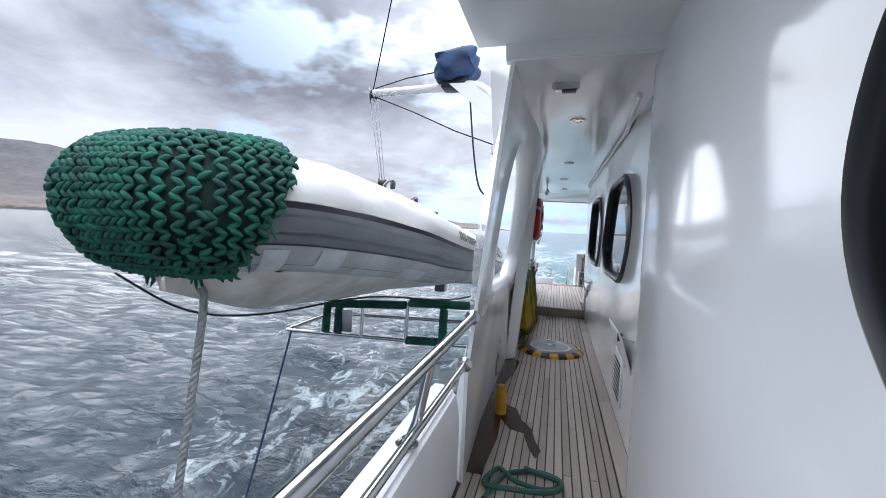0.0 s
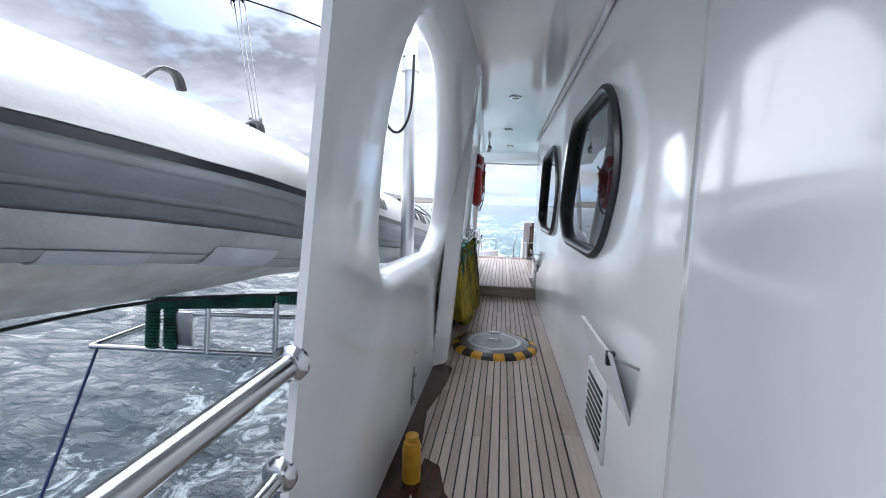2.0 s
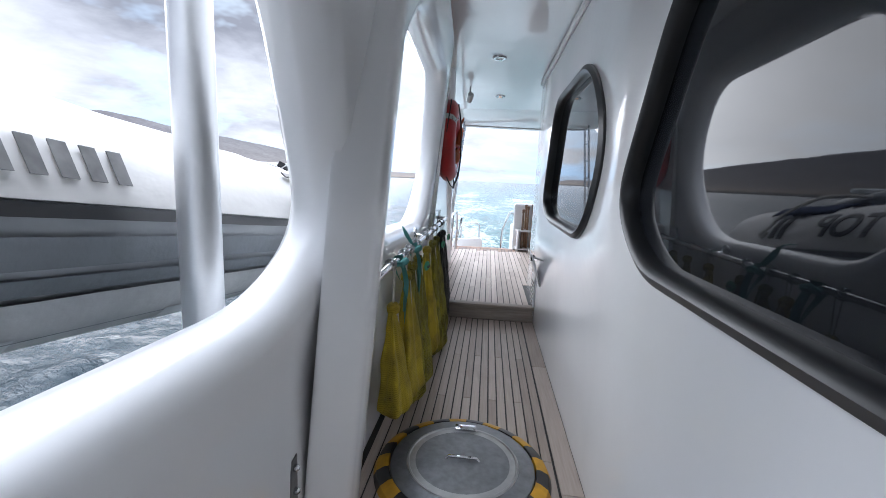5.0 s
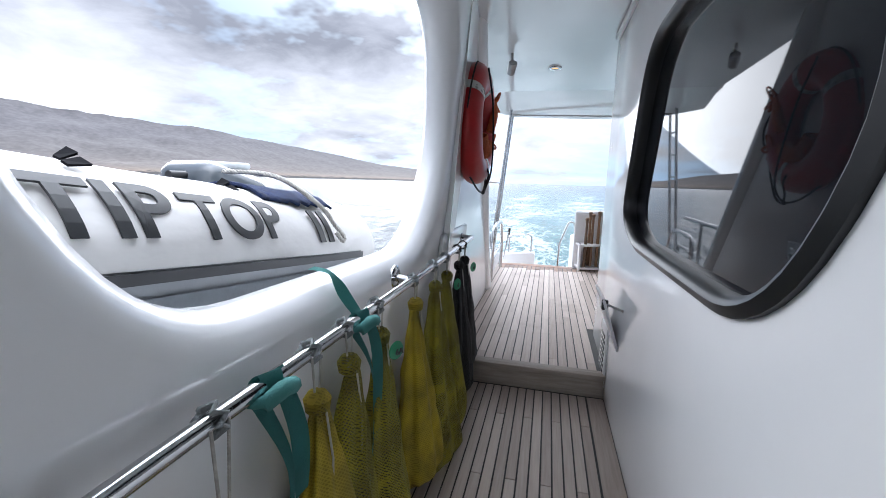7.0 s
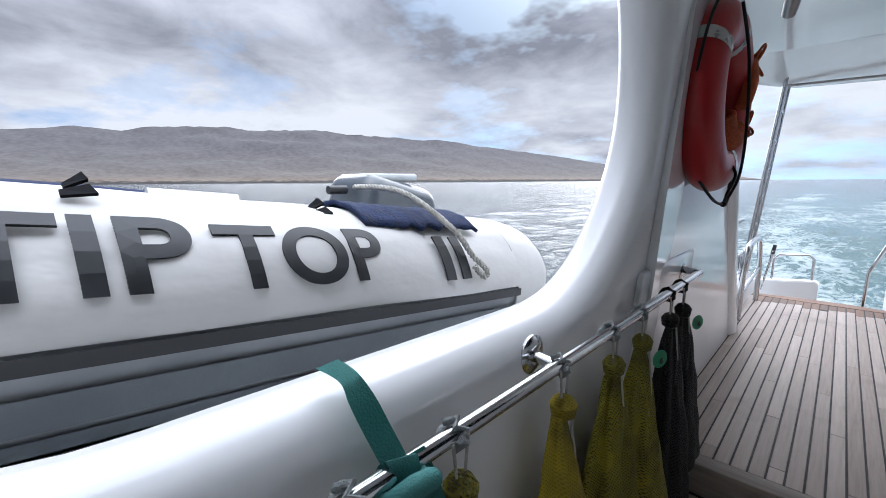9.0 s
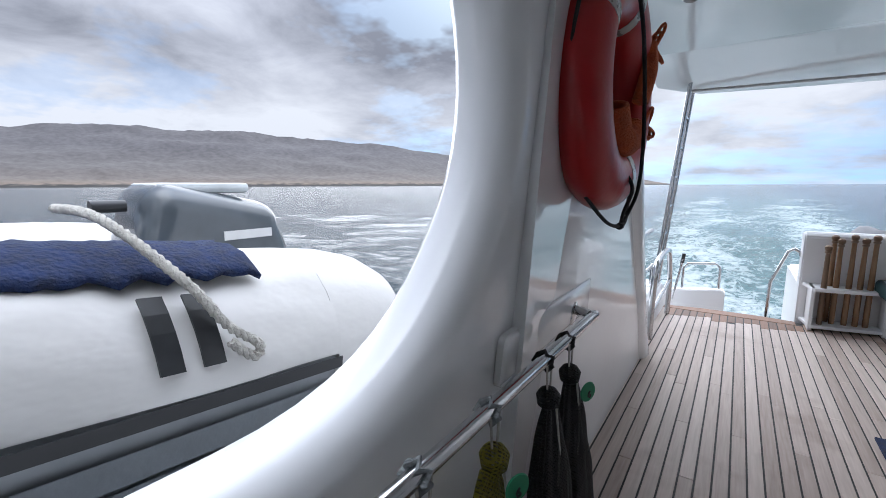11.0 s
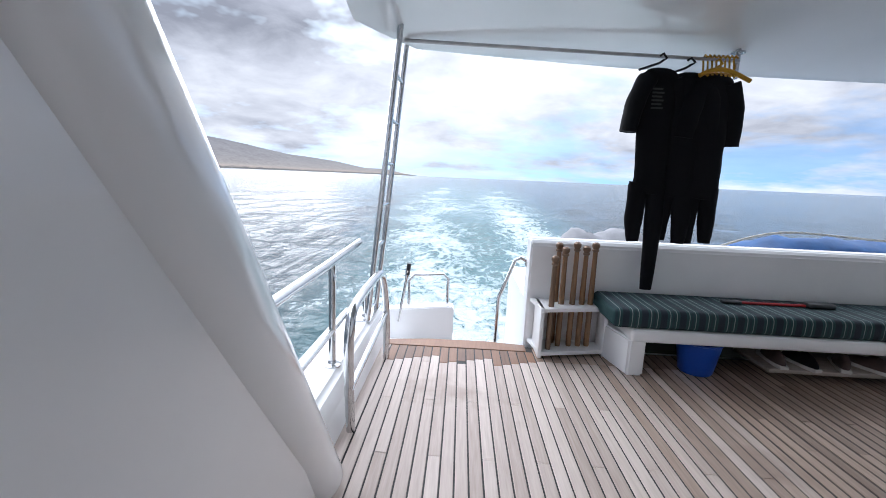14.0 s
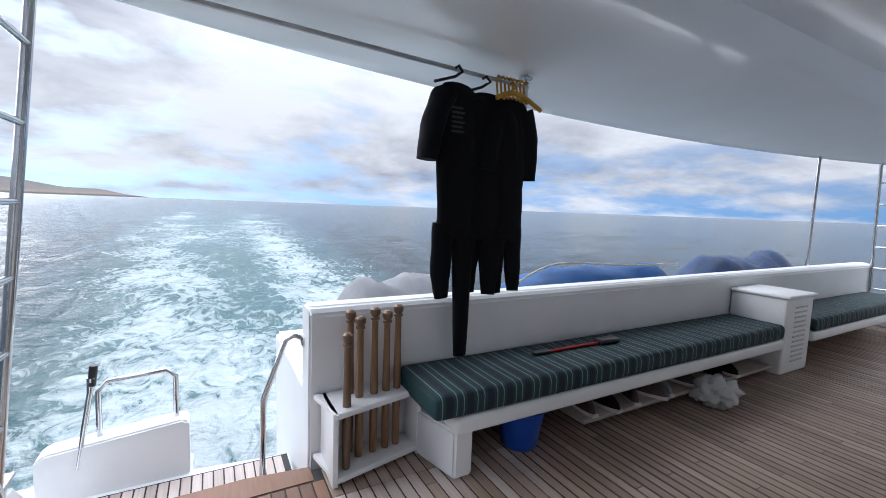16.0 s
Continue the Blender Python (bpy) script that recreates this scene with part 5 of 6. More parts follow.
def bag_rail():
    t = thing("hand_rail", "stainless hand rail on round wall flanges", "railing")
    part("bar", tube("bar", [(-0.405, 4.375, 0.84), (-0.36, 4.42, 0.845), (-0.35, 4.56, 0.86), (-0.35, 5.6, 0.862), (-0.345, 6.70, 0.872), (-0.35, 6.79, 0.876), (-0.42, 6.82, 0.88)], 0.0155, M_steel, 16, curve=6), t)
    part("bracket", tube("bracket", [(-0.43, 5.62, 0.87), (-0.36, 5.62, 0.862)], 0.013, M_steel, 12), t)
    for y in (4.375, 5.62, 6.82):
        part("flange", lathe("flange", [(0.045, 0), (0.045, 0.006), (0.035, 0.012), (0.018, 0.014)], M_steel, 22, pose(-0.405 if y < 5 else -0.42, y, 0.84 if y < 5 else 0.87, 0, 90)), t)


bag_rail()


def bag(y, length, width, mat, tag="", contents=0.0, seed=0, cords=True, hang=0.04):
    """A gathered mesh sack hung from the rail, folds fading towards a heavier bottom."""
    rng = random.Random(seed)
    t = thing("mesh_bag", ("black" if mat is M_bagk else "olive yellow") + " mesh dive-gear bag hanging from a rail", "bag", "mesh bags on the rail", (-0.335, y, 0))
    top = 0.80 - hang
    width *= 1.4
    length += 0.05
    rows, n = 26, 40
    verts, faces = [], []
    ph = [rng.uniform(0, 6.28) for _ in range(4)]
    for i in range(rows):
        f = i / (rows - 1)
        z = top - length * f
        w = (0.018 + (width - 0.018) * min(1, f * 1.12) ** 0.85) * (1 if f < 0.93 else 1 - (f - 0.93) * 6)
        for k in range(n):
            a = 2 * math.pi * k / n
            fold = 1 + (0.20 * math.sin(5 * a + ph[0] + f) + 0.12 * math.sin(9 * a + ph[1])) * (1 - 0.6 * f)
            lump = 0.012 * noise.noise(Vector((math.cos(a) * 2, math.sin(a) * 2, z * 9 + seed)))
            verts.append(Vector((math.cos(a) * (w * 0.58 * fold + lump) + 0.02 * f, math.sin(a) * (w * fold + lump) + 0.02 * math.sin(f * 3 + ph[2]), z)))
    for i in range(rows - 1):
        for k in range(n):
            faces.append((i * n + k, i * n + (k + 1) % n, (i + 1) * n + (k + 1) % n, (i + 1) * n + k))
    faces.append(list(range((rows - 1) * n, rows * n)))
    faces.append(list(range(n))[::-1])
    part("sack", mesh_of("sack", verts, faces, mat, True), t)
    part("collar", lathe("collar", [(0.012, 0.0), (0.026, 0.01), (0.03, 0.035), (0.02, 0.05), (0.01, 0.055)], mat, 14, pose(0, 0, top - 0.015)), t)
    if cords:
        part("drawcord", tubes("drawcord", [[(0.0, -0.006, top), (0.002, -0.02, 0.86)], [(0, 0.006, top), (0.0, 0.018, 0.862)], [(0.02, 0, top), (0.03, 0.01, top - 0.12), (0.032, 0.004, top - 0.22)]], 0.0028, M_rope, 6), t, "thin pale drawcord")
    part("cord_loop", tube("cord_loop", [Vector((-0.015 + 0.022 * math.cos(q * math.pi / 6), 0.02 * ((q % 2) - 0.5), 0.863 + 0.022 * math.sin(q * math.pi / 6))) for q in range(12)], 0.006, M_cord if mat is M_bagk else M_greyrope, 6, True), t, "knotted cord loop")
    if contents:
        bm = bmesh.new()
        bmesh.ops.create_icosphere(bm, subdivisions=2, radius=1)
        for v in bm.verts:
            v.co = Vector((v.co.x * width * 0.32, v.co.y * width * 0.55, v.co.z * length * contents * 0.8)) * (1 + 0.2 * noise.noise(v.co * 2 + Vector((seed, 0, 0)))) + Vector((0.02, 0, top - length * (0.95 - contents * 0.85)))
        part("gear", from_bm("gear", bm, M_sneaker if seed % 2 else M_black, angle=80), t, "dark gear inside")
    if tag:
        tg = part("tag", lathe("tag", [(0.001, 0.0), (0.026, 0.0), (0.028, 0.002), (0.026, 0.004), (0.001, 0.004)], M_green_tag, 20, pose(0.052, -0.01, top - 0.02, 0, 90, -25)), t, "round green plastic tag")
        me = text_mesh(tag, 0.026, M_ink, 0.001)
        me.transform(pose(0.058, -0.026, top - 0.03, 90, 0, 65))
        part("tag_text", me, tg, "black marker number")


bag(4.66, 0.42, 0.085, M_bagy, seed=1, contents=0.2, hang=0.14)
bag(4.93, 0.55, 0.10, M_bagy, seed=2, contents=0.2, hang=0.06)
bag(5.08, 0.66, 0.10, M_bag, "", 0.3, seed=3)
bag(5.28, 0.68, 0.11, M_bag, "6A", 0.28, seed=4)
bag(5.62, 0.64, 0.105, M_bagy, seed=5, contents=0.2)
bag(5.90, 0.74, 0.13, M_bag, "", 0.28, seed=6)
bag(6.12, 0.70, 0.12, M_bag, "6", 0.25, seed=7)
bag(6.40, 0.66, 0.10, M_bagk, "", 0.3, seed=8)
bag(6.56, 0.58, 0.09, M_bagk, "6", 0.25, seed=9)


def strap(y, drop, over):
    t = thing("webbing_strap", "teal webbing strap knotted round the rail", "strap", "teal straps", (-0.345, y, 0))
    up = [(0.02, 0, 0.84), (0.004, 0.004, 0.885), (-0.02, 0, 0.84)]

    def band(pts, w):
        P = smooth_path(pts, 6)
        bm = bmesh.new()
        rows = []
        for i, p in enumerate(P):
            tw = 0.4 * math.sin(i * 0.25)
            d = Vector((math.sin(tw) * w, math.cos(tw) * w, 0))
            rows.append((bm.verts.new(p - d), bm.verts.new(p + d)))
        for a, b in zip(rows, rows[1:]):
            bm.faces.new((a[0], a[1], b[1], b[0]))
        bmesh.ops.solidify(bm, geom=list(bm.faces), thickness=0.004)
        return from_bm("band", bm, M_teal)
    part("band", band([Vector(p) for p in up] + [Vector((0.03, 0.02, 0.7)), Vector((0.035, 0.0, 0.84 - drop))], 0.022), t)
    part("band", band([Vector((0.0, 0.03, 0.88)), Vector((0.03, 0.05, 0.75)), Vector((0.02, 0.07, 0.84 - drop * 0.8))], 0.02), t)
    part("knot", tube("knot", [(0.02, -0.03, 0.845), (0.035, 0.0, 0.86), (0.03, 0.035, 0.85), (0.0, 0.04, 0.84), (-0.015, 0.0, 0.845), (0.0, -0.035, 0.85)], 0.016, M_teal, 8, True), t)
    if over:
        part("band", band([Vector((0.0, 0.0, 0.87)), Vector((-0.032, -0.01, 0.92)), Vector((-0.052, -0.02, 0.962)), Vector((-0.075, -0.025, 0.988)), Vector((-0.12, -0.03, 0.995))], 0.02), t)


strap(4.78, 0.30, False)
strap(5.16, 0.45, True)


def lifebuoy():
    c = Vector((RING_X, RING_Y, RING_Z))
    t = thing("lifebuoy", "red-orange lifebuoy hung on the white wall", "lifebuoy", at=tuple(c))
    R, r = 0.262, 0.083
    ring = [Vector((0, R * math.cos(2 * math.pi * k / 56), R * math.sin(2 * math.pi * k / 56))) for k in range(56)]
    part("ring", tube("ring", ring, r, M_red, 24, True, scale=(0.9, 1.12)), t)
    for a in (75, 150, 286):
        arc = [Vector((0, R * math.cos(radians(a + d)), R * math.sin(radians(a + d)))) for d in (-4.5, -2, 0, 2, 4.5)]
        part("band", tube("band", arc, r * 1.02, M_tape, 24, scale=(0.9, 1.12)), t, "grey reflective band")
    for a in (0, 90):
        arc = []
        for k in range(13):
            th = radians(a + 90 * k / 12)
            q = R + r + 0.02 * math.sin(math.pi * k / 12)
            arc.append(Vector((0.02 * math.sin(math.pi * k / 12), q * math.cos(th), q * math.sin(th))))
        part("grab_line", tube("grab_line", arc, 0.005, M_cord, 7), t, "black grab line")
    for pts in ([(0.0, -0.17, -0.31), (0.03, -0.06, -0.385), (0.045, 0.05, -0.405), (0.045, 0.13, -0.39), (0.03, 0.23, -0.32), (0.03, 0.30, -0.20), (0.04, 0.31, -0.09), (0.05, 0.36, -0.07), (0.05, 0.38, 0.03), (0.03, 0.35, 0.12)],
                [(0.075, -0.12, 0.30), (0.10, -0.06, 0.12), (0.10, 0.03, -0.12), (0.085, 0.09, -0.28), (0.06, 0.10, -0.36), (0.045, 0.05, -0.405)],
                [(0.06, 0.0, -0.24), (0.085, 0.0, -0.29), (0.06, 0.02, -0.36), (0.045, 0.06, -0.402)]):
        part("grab_line", tube("hanging_line", pts, 0.0055, M_cord, 8, curve=6), t)
    part("grab_line", lathe("knot", [(0.004, -0.016), (0.011, -0.012), (0.012, 0.0), (0.011, 0.012), (0.004, 0.016)], M_cord, 10, pose(0.046, 0.05, -0.405, 90)), t)
    bm = bmesh.new()
    for k in range(34):
        th = radians(-150 + 108 * k / 33)
        mid = Vector((0.05, (R - 0.105) * math.cos(th), (R - 0.105) * math.sin(th)))
        out = Vector((0, math.cos(th), math.sin(th)))
        loop = [mid + out * 0.036 * math.cos(q * math.pi / 6) + Vector((0.036, 0, 0)) * math.sin(q * math.pi / 6) for q in range(12)]
        add_tube(bm, loop, 0.0075, 6, closed=True)
    rng = random.Random(11)
    for cy, cz in ((0.21, -0.10), (0.25, 0.17)):
        for k in range(9):
            lean = rng.uniform(-0.9, 0.9)
            size = rng.uniform(0.03, 0.05)
            d = Vector((rng.uniform(-0.3, 0.4), math.cos(lean), math.sin(lean))).normalized()
            e = d.cross(Vector((1, 0.2, 0.1))).normalized()
            c0 = Vector((0.06 + rng.uniform(-0.02, 0.02), cy, cz)) + d * size
            add_tube(bm, [c0 + d * size * math.cos(q * math.pi / 6) + e * size * 0.42 * math.sin(q * math.pi / 6) for q in range(12)], 0.0055, 6, closed=True)
    upper = smooth_path([(0.06, 0.16, -0.02), (0.075, 0.19, 0.08), (0.06, 0.24, 0.17)], 8)
    add_tube(bm, upper, 0.026, 10)
    part("heaving_line", from_bm("heaving_line", bm, M_orange, angle=60), t, "coiled orange heaving line")


RING_X, RING_Y, RING_Z = -0.335, 6.80, 1.565
lifebuoy()


def swivel_lamp(x, y, z, s):
    t = thing("flood_lamp", "small grey swivel flood lamp under the deckhead", "lamp", "flood lamps", (x, y, z))
    part("bracket", tube("bracket", [(-0.05 * s, 0, -0.02), (-0.05 * s, 0, -0.09 * s), (0.05 * s, 0, -0.09 * s), (0.05 * s, 0, -0.02)], 0.007, M_dullsteel, 8), t)
    part("base", box("base", (-0.03, -0.03, -0.03), (0.03, 0.03, 0.0), M_gelmat, 0.005), t)
    part("housing", box("housing", (-0.075 * s, -0.05, -0.15 * s), (0.075 * s, 0.04, -0.055 * s), M_dullsteel, 0.015), t)


swivel_lamp(0.80, 8.95, 2.2, 1.0)
t_s = thing("swivel_spot", "small grey swivel spot lamp under the deckhead", "lamp", at=(-0.22, 7.6, 2.2))
part("stem", tube("stem", [(0, 0, 0.0), (0, 0, -0.07)], 0.01, M_dullsteel, 8), t_s)
part("head", lathe("head", [(0.012, -0.05), (0.03, -0.045), (0.034, 0.03), (0.03, 0.05), (0.005, 0.05)], M_dullsteel, 16, pose(0, 0.0, -0.11, 50, 20)), t_s)

# ---- things: aft deck ----


def aft_rails():
    t = thing("guard_rail", "stainless guard rail on the aft bulwark cap", "railing")
    part("top_rail", tube("top_rail", [(-0.60, 8.0, 0.86), (-0.60, 8.9, 0.87), (-0.60, 9.55, 0.885)], 0.021, M_steel, 14), t)
    part("mid_rail", tube("mid_rail", [(-0.60, 8.2, 0.52), (-0.60, 9.0, 0.535), (-0.60, 9.75, 0.55)], 0.015, M_steel, 12), t)
    for y in (9.02, 9.72):
        part("post", tube("post", [(-0.60, y, 0.355), (-0.60, y, 0.87 if y < 9.5 else 0.56)], 0.017, M_steel, 12), t)
        part("base", lathe("base", [(0.042, 0), (0.042, 0.008), (0.024, 0.016), (0.018, 0.03)], M_steel, 18, pose(-0.60, y, 0.358)), t)
    g = thing("gate_rail", "bent stainless gate rail beside the deck edge", "railing")
    part("bar", tube("bar", [(-0.46, 8.84, 0.13), (-0.44, 8.72, 0.5), (-0.43, 8.70, 0.68), (-0.43, 8.80, 0.75), (-0.43, 9.26, 0.76), (-0.43, 9.42, 0.70), (-0.43, 9.55, 0.45), (-0.44, 9.62, 0.14)], 0.021, M_steel, 14, curve=6), g)
    part("bar", tube("cross", [(-0.435, 8.74, 0.40), (-0.43, 9.54, 0.47)], 0.015, M_steel, 12), g)
    l = thing("ladder", "steep stainless ladder up to the roof", "ladder")
    for dy in (0.0, 0.27):
        part("stringer", tube("stringer", [(-0.57, 9.66 + dy, 0.36), (-0.39, 9.66 + dy, 2.25)], 0.017, M_steel, 12), l)
    for k in range(7):
        f = 0.12 + k * 0.135
        part("rung", tube("rung", [(-0.57 + 0.18 * f, 9.66, 0.36 + 1.89 * f), (-0.57 + 0.18 * f, 9.93, 0.36 + 1.89 * f)], 0.012, M_steel, 10), l)
    part("foot", box("foot", (-0.65, 9.64, 0.355), (-0.55, 10.03, 0.368), M_steel, 0.003), l)
    part("bracket", box("bracket", (-0.50, 9.66, 2.2), (-0.36, 10.0, 2.26), M_gelmat, 0.01), l)


aft_rails()
# stern landing, one step down from the deck
structure("platform", prism("platform", [(-0.80, 9.94), (0.47, 9.94), (0.47, 10.52), (-0.02, 10.58), (-0.02, 10.75), (-0.80, 10.75)], "z", SEA - 0.5, -0.10, M_gelmat), "white stern landing", "platform")
structure("platform_stern", prism("platform_stern", [(0.49, 10.17), (7.2, 10.17), (7.0, 11.4), (0.49, 11.2)], "z", SEA - 0.4, 0.45, M_gelmat, 0.02), "white stern shelf behind the seats", "platform")


def stern_locker():
    t = thing("stern_bulwark", "low white stern bulwark with a small rail", "bulwark")
    part("body", prism("body", [(-0.66, -0.12), (-0.03, -0.12), (-0.03, 0.19), (-0.06, 0.21), (-0.62, 0.15), (-0.66, 0.12)], "y", 10.55, 10.68, M_gelmat, 0.01), t)
    part("rail", tube("rail", [(-0.42, 10.62, 0.15), (-0.42, 10.62, 0.40), (-0.38, 10.62, 0.45), (-0.13, 10.62, 0.47), (-0.09, 10.62, 0.43), (-0.09, 10.62, 0.2)], 0.013, M_steel, 10), t)
    part("lever", tube("lever", [(-0.50, 10.56, 0.05), (-0.44, 10.56, 0.42), (-0.43, 10.56, 0.50)], [0.012, 0.012, 0.02], M_steel, 10), t, "steel lever")
    part("grip", tube("grip", [(-0.432, 10.56, 0.46), (-0.42, 10.56, 0.56)], 0.018, M_rubber, 10), t, "black grip")
    h = thing("stern_hand_rail", "bent stainless hand rail at the stern step", "railing")
    part("bar", tube("bar", [(0.50, 10.12, 0.70), (0.44, 10.13, 0.735), (0.40, 10.14, 0.71), (0.30, 10.16, 0.42), (0.29, 10.16, -0.10)], 0.014, M_steel, 12), h)
    part("flange", lathe("flange", [(0.03, 0), (0.03, 0.008), (0.015, 0.015)], M_steel, 16, pose(0.482, 10.12, 0.70, 0, -90)), h)


stern_locker()


def stern_seat():
    t = thing("stern_bench", "long white built-in bench with striped green cushion", "bench")
    part("backrest", prism("backrest", [(10.0, 0.0), (10.16, 0.0), (10.16, 0.86), (10.13, 0.895), (10.02, 0.895), (9.985, 0.86)], "x", 0.48, 7.2, M_gelmat, 0.012, 3), t, "white backrest wall")
    for x0, x1 in ((1.04, 4.04), (4.54, 7.0)):
        part("seat", box("seat", (x0, 9.55, 0.36), (x1, 9.99, 0.445), M_gelmat, 0.02, 3), t)
        bm = bmesh.new()
        add_box(bm, (x0 - 0.12 if x0 < 2 else x0 + 0.02, 9.54, 0.447), (x1 - 0.02, 9.98, 0.565), 0.035, 4)
        part("cushion", from_bm("cushion", bm, M_cushion), t, "dark green striped cushion")
    part("end_panel", prism("end_panel", [(1.04, 9.57), (1.14, 9.57), (1.18, 9.99), (1.0, 9.99), (0.98, 9.82)], "z", DECK, 0.37, M_gelmat, 0.012, 3), t)
    part("shelf", box("shelf", (1.9, 9.60, 0.20), (4.0, 9.95, 0.225), M_step, 0.004), t, "low wooden shelf")
    # added near-black sheet that paints the shade beneath the seat
    part("back_board", box("back_board", (1.2, 9.95, DECK), (7.0, 9.985, 0.36), M_dark, 0), t, "near-black sheet painted as the shade under the seat")
    c = thing("locker", "white vented locker between two bench seats", "locker")
    part("body", box("body", (4.05, 9.56, DECK), (4.50, 9.98, 0.76), M_gelmat, 0.02, 3), c)
    part("top", box("top", (4.03, 9.54, 0.76), (4.52, 9.98, 0.79), M_gelmat, 0.012, 3), c)
    for k in range(12):
        part("louvre", box("louvre", (4.18, 9.552, 0.24 + k * 0.04), (4.38, 9.559, 0.254 + k * 0.04), M_patch, 0.003), c)


stern_seat()


def club_rack():
    t = thing("club_rack", "white open rack on the deck holding wooden clubs", "rack")
    a, b = Vector((0.55, 9.74)), Vector((1.0, 9.84))

    def slab(z0, z1):
        return prism("slab", [tuple(a), tuple(b), (1.0, 9.985), (0.50, 9.985)], "z", z0, z1, M_gelmat, 0.003)
    part("shelf", slab(0.455, 0.48), t)
    part("shelf", slab(DECK + 0.02, DECK + 0.045), t)
    part("side", box("side", (0.535, 9.75, DECK), (0.56, 9.985, 0.48), M_gelmat, 0.004), t)
    part("side", box("side", (0.975, 9.835, DECK), (1.0, 9.985, 0.48), M_gelmat, 0.004), t)
    for k, (dx, z, m) in enumerate(((0.05, 0.80, M_brass), (0.13, 0.85, M_brown), (0.205, 0.885, M_brown), (0.27, 0.86, M_brown), (0.33, 0.885, M_brown), (0.10, 0.87, M_brown))):
        s = thing("wooden_club", "turned wooden club standing in the rack", "club", "wooden clubs", (0.56 + dx, 9.86 + 0.13 * dx - (0.06 if k == 0 else 0) + (0.06 if k == 5 else 0), DECK + 0.046))
        h = z - DECK - 0.046
        part("shaft", lathe("shaft", [(0.017, 0), (0.019, 0.02), (0.019, h * 0.5), (0.016, h * 0.75), (0.015, h - 0.04)], m, 14), s)
        part("knob", lathe("knob", [(0.015, h - 0.045), (0.022, h - 0.04), (0.022, h - 0.03), (0.017, h - 0.027), (0.025, h - 0.01), (0.024, h + 0.008), (0.012, h + 0.018)], M_brass, 16), s, "dark turned knob")


club_rack()


def bucket():
    t = thing("bucket", "blue plastic flexible tub under the bench", "bucket", at=(1.52, 9.70, DECK))
    part("body", lathe("body", [(0.001, 0.004), (0.09, 0.0), (0.098, 0.01), (0.13, 0.20), (0.138, 0.205), (0.138, 0.213), (0.125, 0.21), (0.092, 0.02), (0.001, 0.014)], M_bucket, 30), t)
    for s in (-1, 1):
        part("handle", tube("handle", [(s * 0.125, -0.045, 0.20), (s * 0.135, -0.03, 0.235), (s * 0.135, 0.03, 0.235), (s * 0.125, 0.045, 0.20)], 0.009, M_bucket, 8), t)


bucket()


def shoe(x, y, rz, mat, z=0.226):
    t = thing("shoe", "worn dark shoe with white sole on a low shelf", "shoe", "shoes under the bench", (x, y, z))
    t.rotation_euler = (0, 0, radians(rz))
    foot = [(-0.13, -0.03), (-0.135, 0.02), (-0.08, 0.036), (0.02, 0.038), (0.11, 0.045), (0.14, 0.02), (0.135, -0.02), (0.08, -0.045), (-0.04, -0.034)]
    part("sole", prism("sole", foot, "z", 0, 0.022, M_whitesole, 0.004), t)
    bm = bmesh.new()
    bmesh.ops.create_uvsphere(bm, u_segments=14, v_segments=8, radius=1)
    for v in bm.verts:
        h = 0.075 if v.co.x < 0 else 0.05
        v.co = Vector((v.co.x * 0.13, v.co.y * 0.04, 0.022 + max(0, v.co.z) * h))
    part("upper", from_bm("upper", bm, mat, angle=80), t)


for sx, sy, sr, sm in ((2.0, 9.72, 80, M_sneaker), (2.15, 9.70, 95, M_black), (2.40, 9.70, 60, M_sneaker), (2.55, 9.68, 110, M_sneaker), (2.68, 9.70, 80, M_greycover), (2.95, 9.72, 100, M_sneaker), (3.3, 9.7, 70, M_black), (3.45, 9.7, 85, M_black)):
    shoe(sx, sy, sr, sm)


def plastic_bag():
    bm = bmesh.new()
    bmesh.ops.create_icosphere(bm, subdivisions=4, radius=1)
    for v in bm.verts:
        d = noise.fractal(v.co * 2.2, 0.8, 2, 5) * 0.35
        v.co = Vector((v.co.x * 0.14, v.co.y * 0.12, max(-0.085, v.co.z * 0.10))) * (1 + d)
        v.co.z = max(v.co.z, -0.085)
    bm.transform(pose(3.02, 9.50, DECK + 0.09))
    tagged(new("plastic_bag", from_bm("plastic_bag", bm, M_clear, angle=80)), "crumpled clear plastic bag spilling onto the deck", "bag")


plastic_bag()
t_k = thing("knife_case", "black-handled tool with a red shaft on the cushion", "tool", at=(2.1, 9.80, 0.575))
part("shaft", tube("shaft", [(-0.35, 0.0, 0.0), (0.15, 0.0, 0.0)], 0.009, M_red, 8), t_k, "dull red shaft")
part("grip", box("grip", (0.10, -0.035, -0.01), (0.27, 0.035, 0.025), M_rubber, 0.012), t_k)
part("tip", box("tip", (-0.42, -0.02, -0.01), (-0.30, 0.02, 0.012), M_rubber, 0.006), t_k)


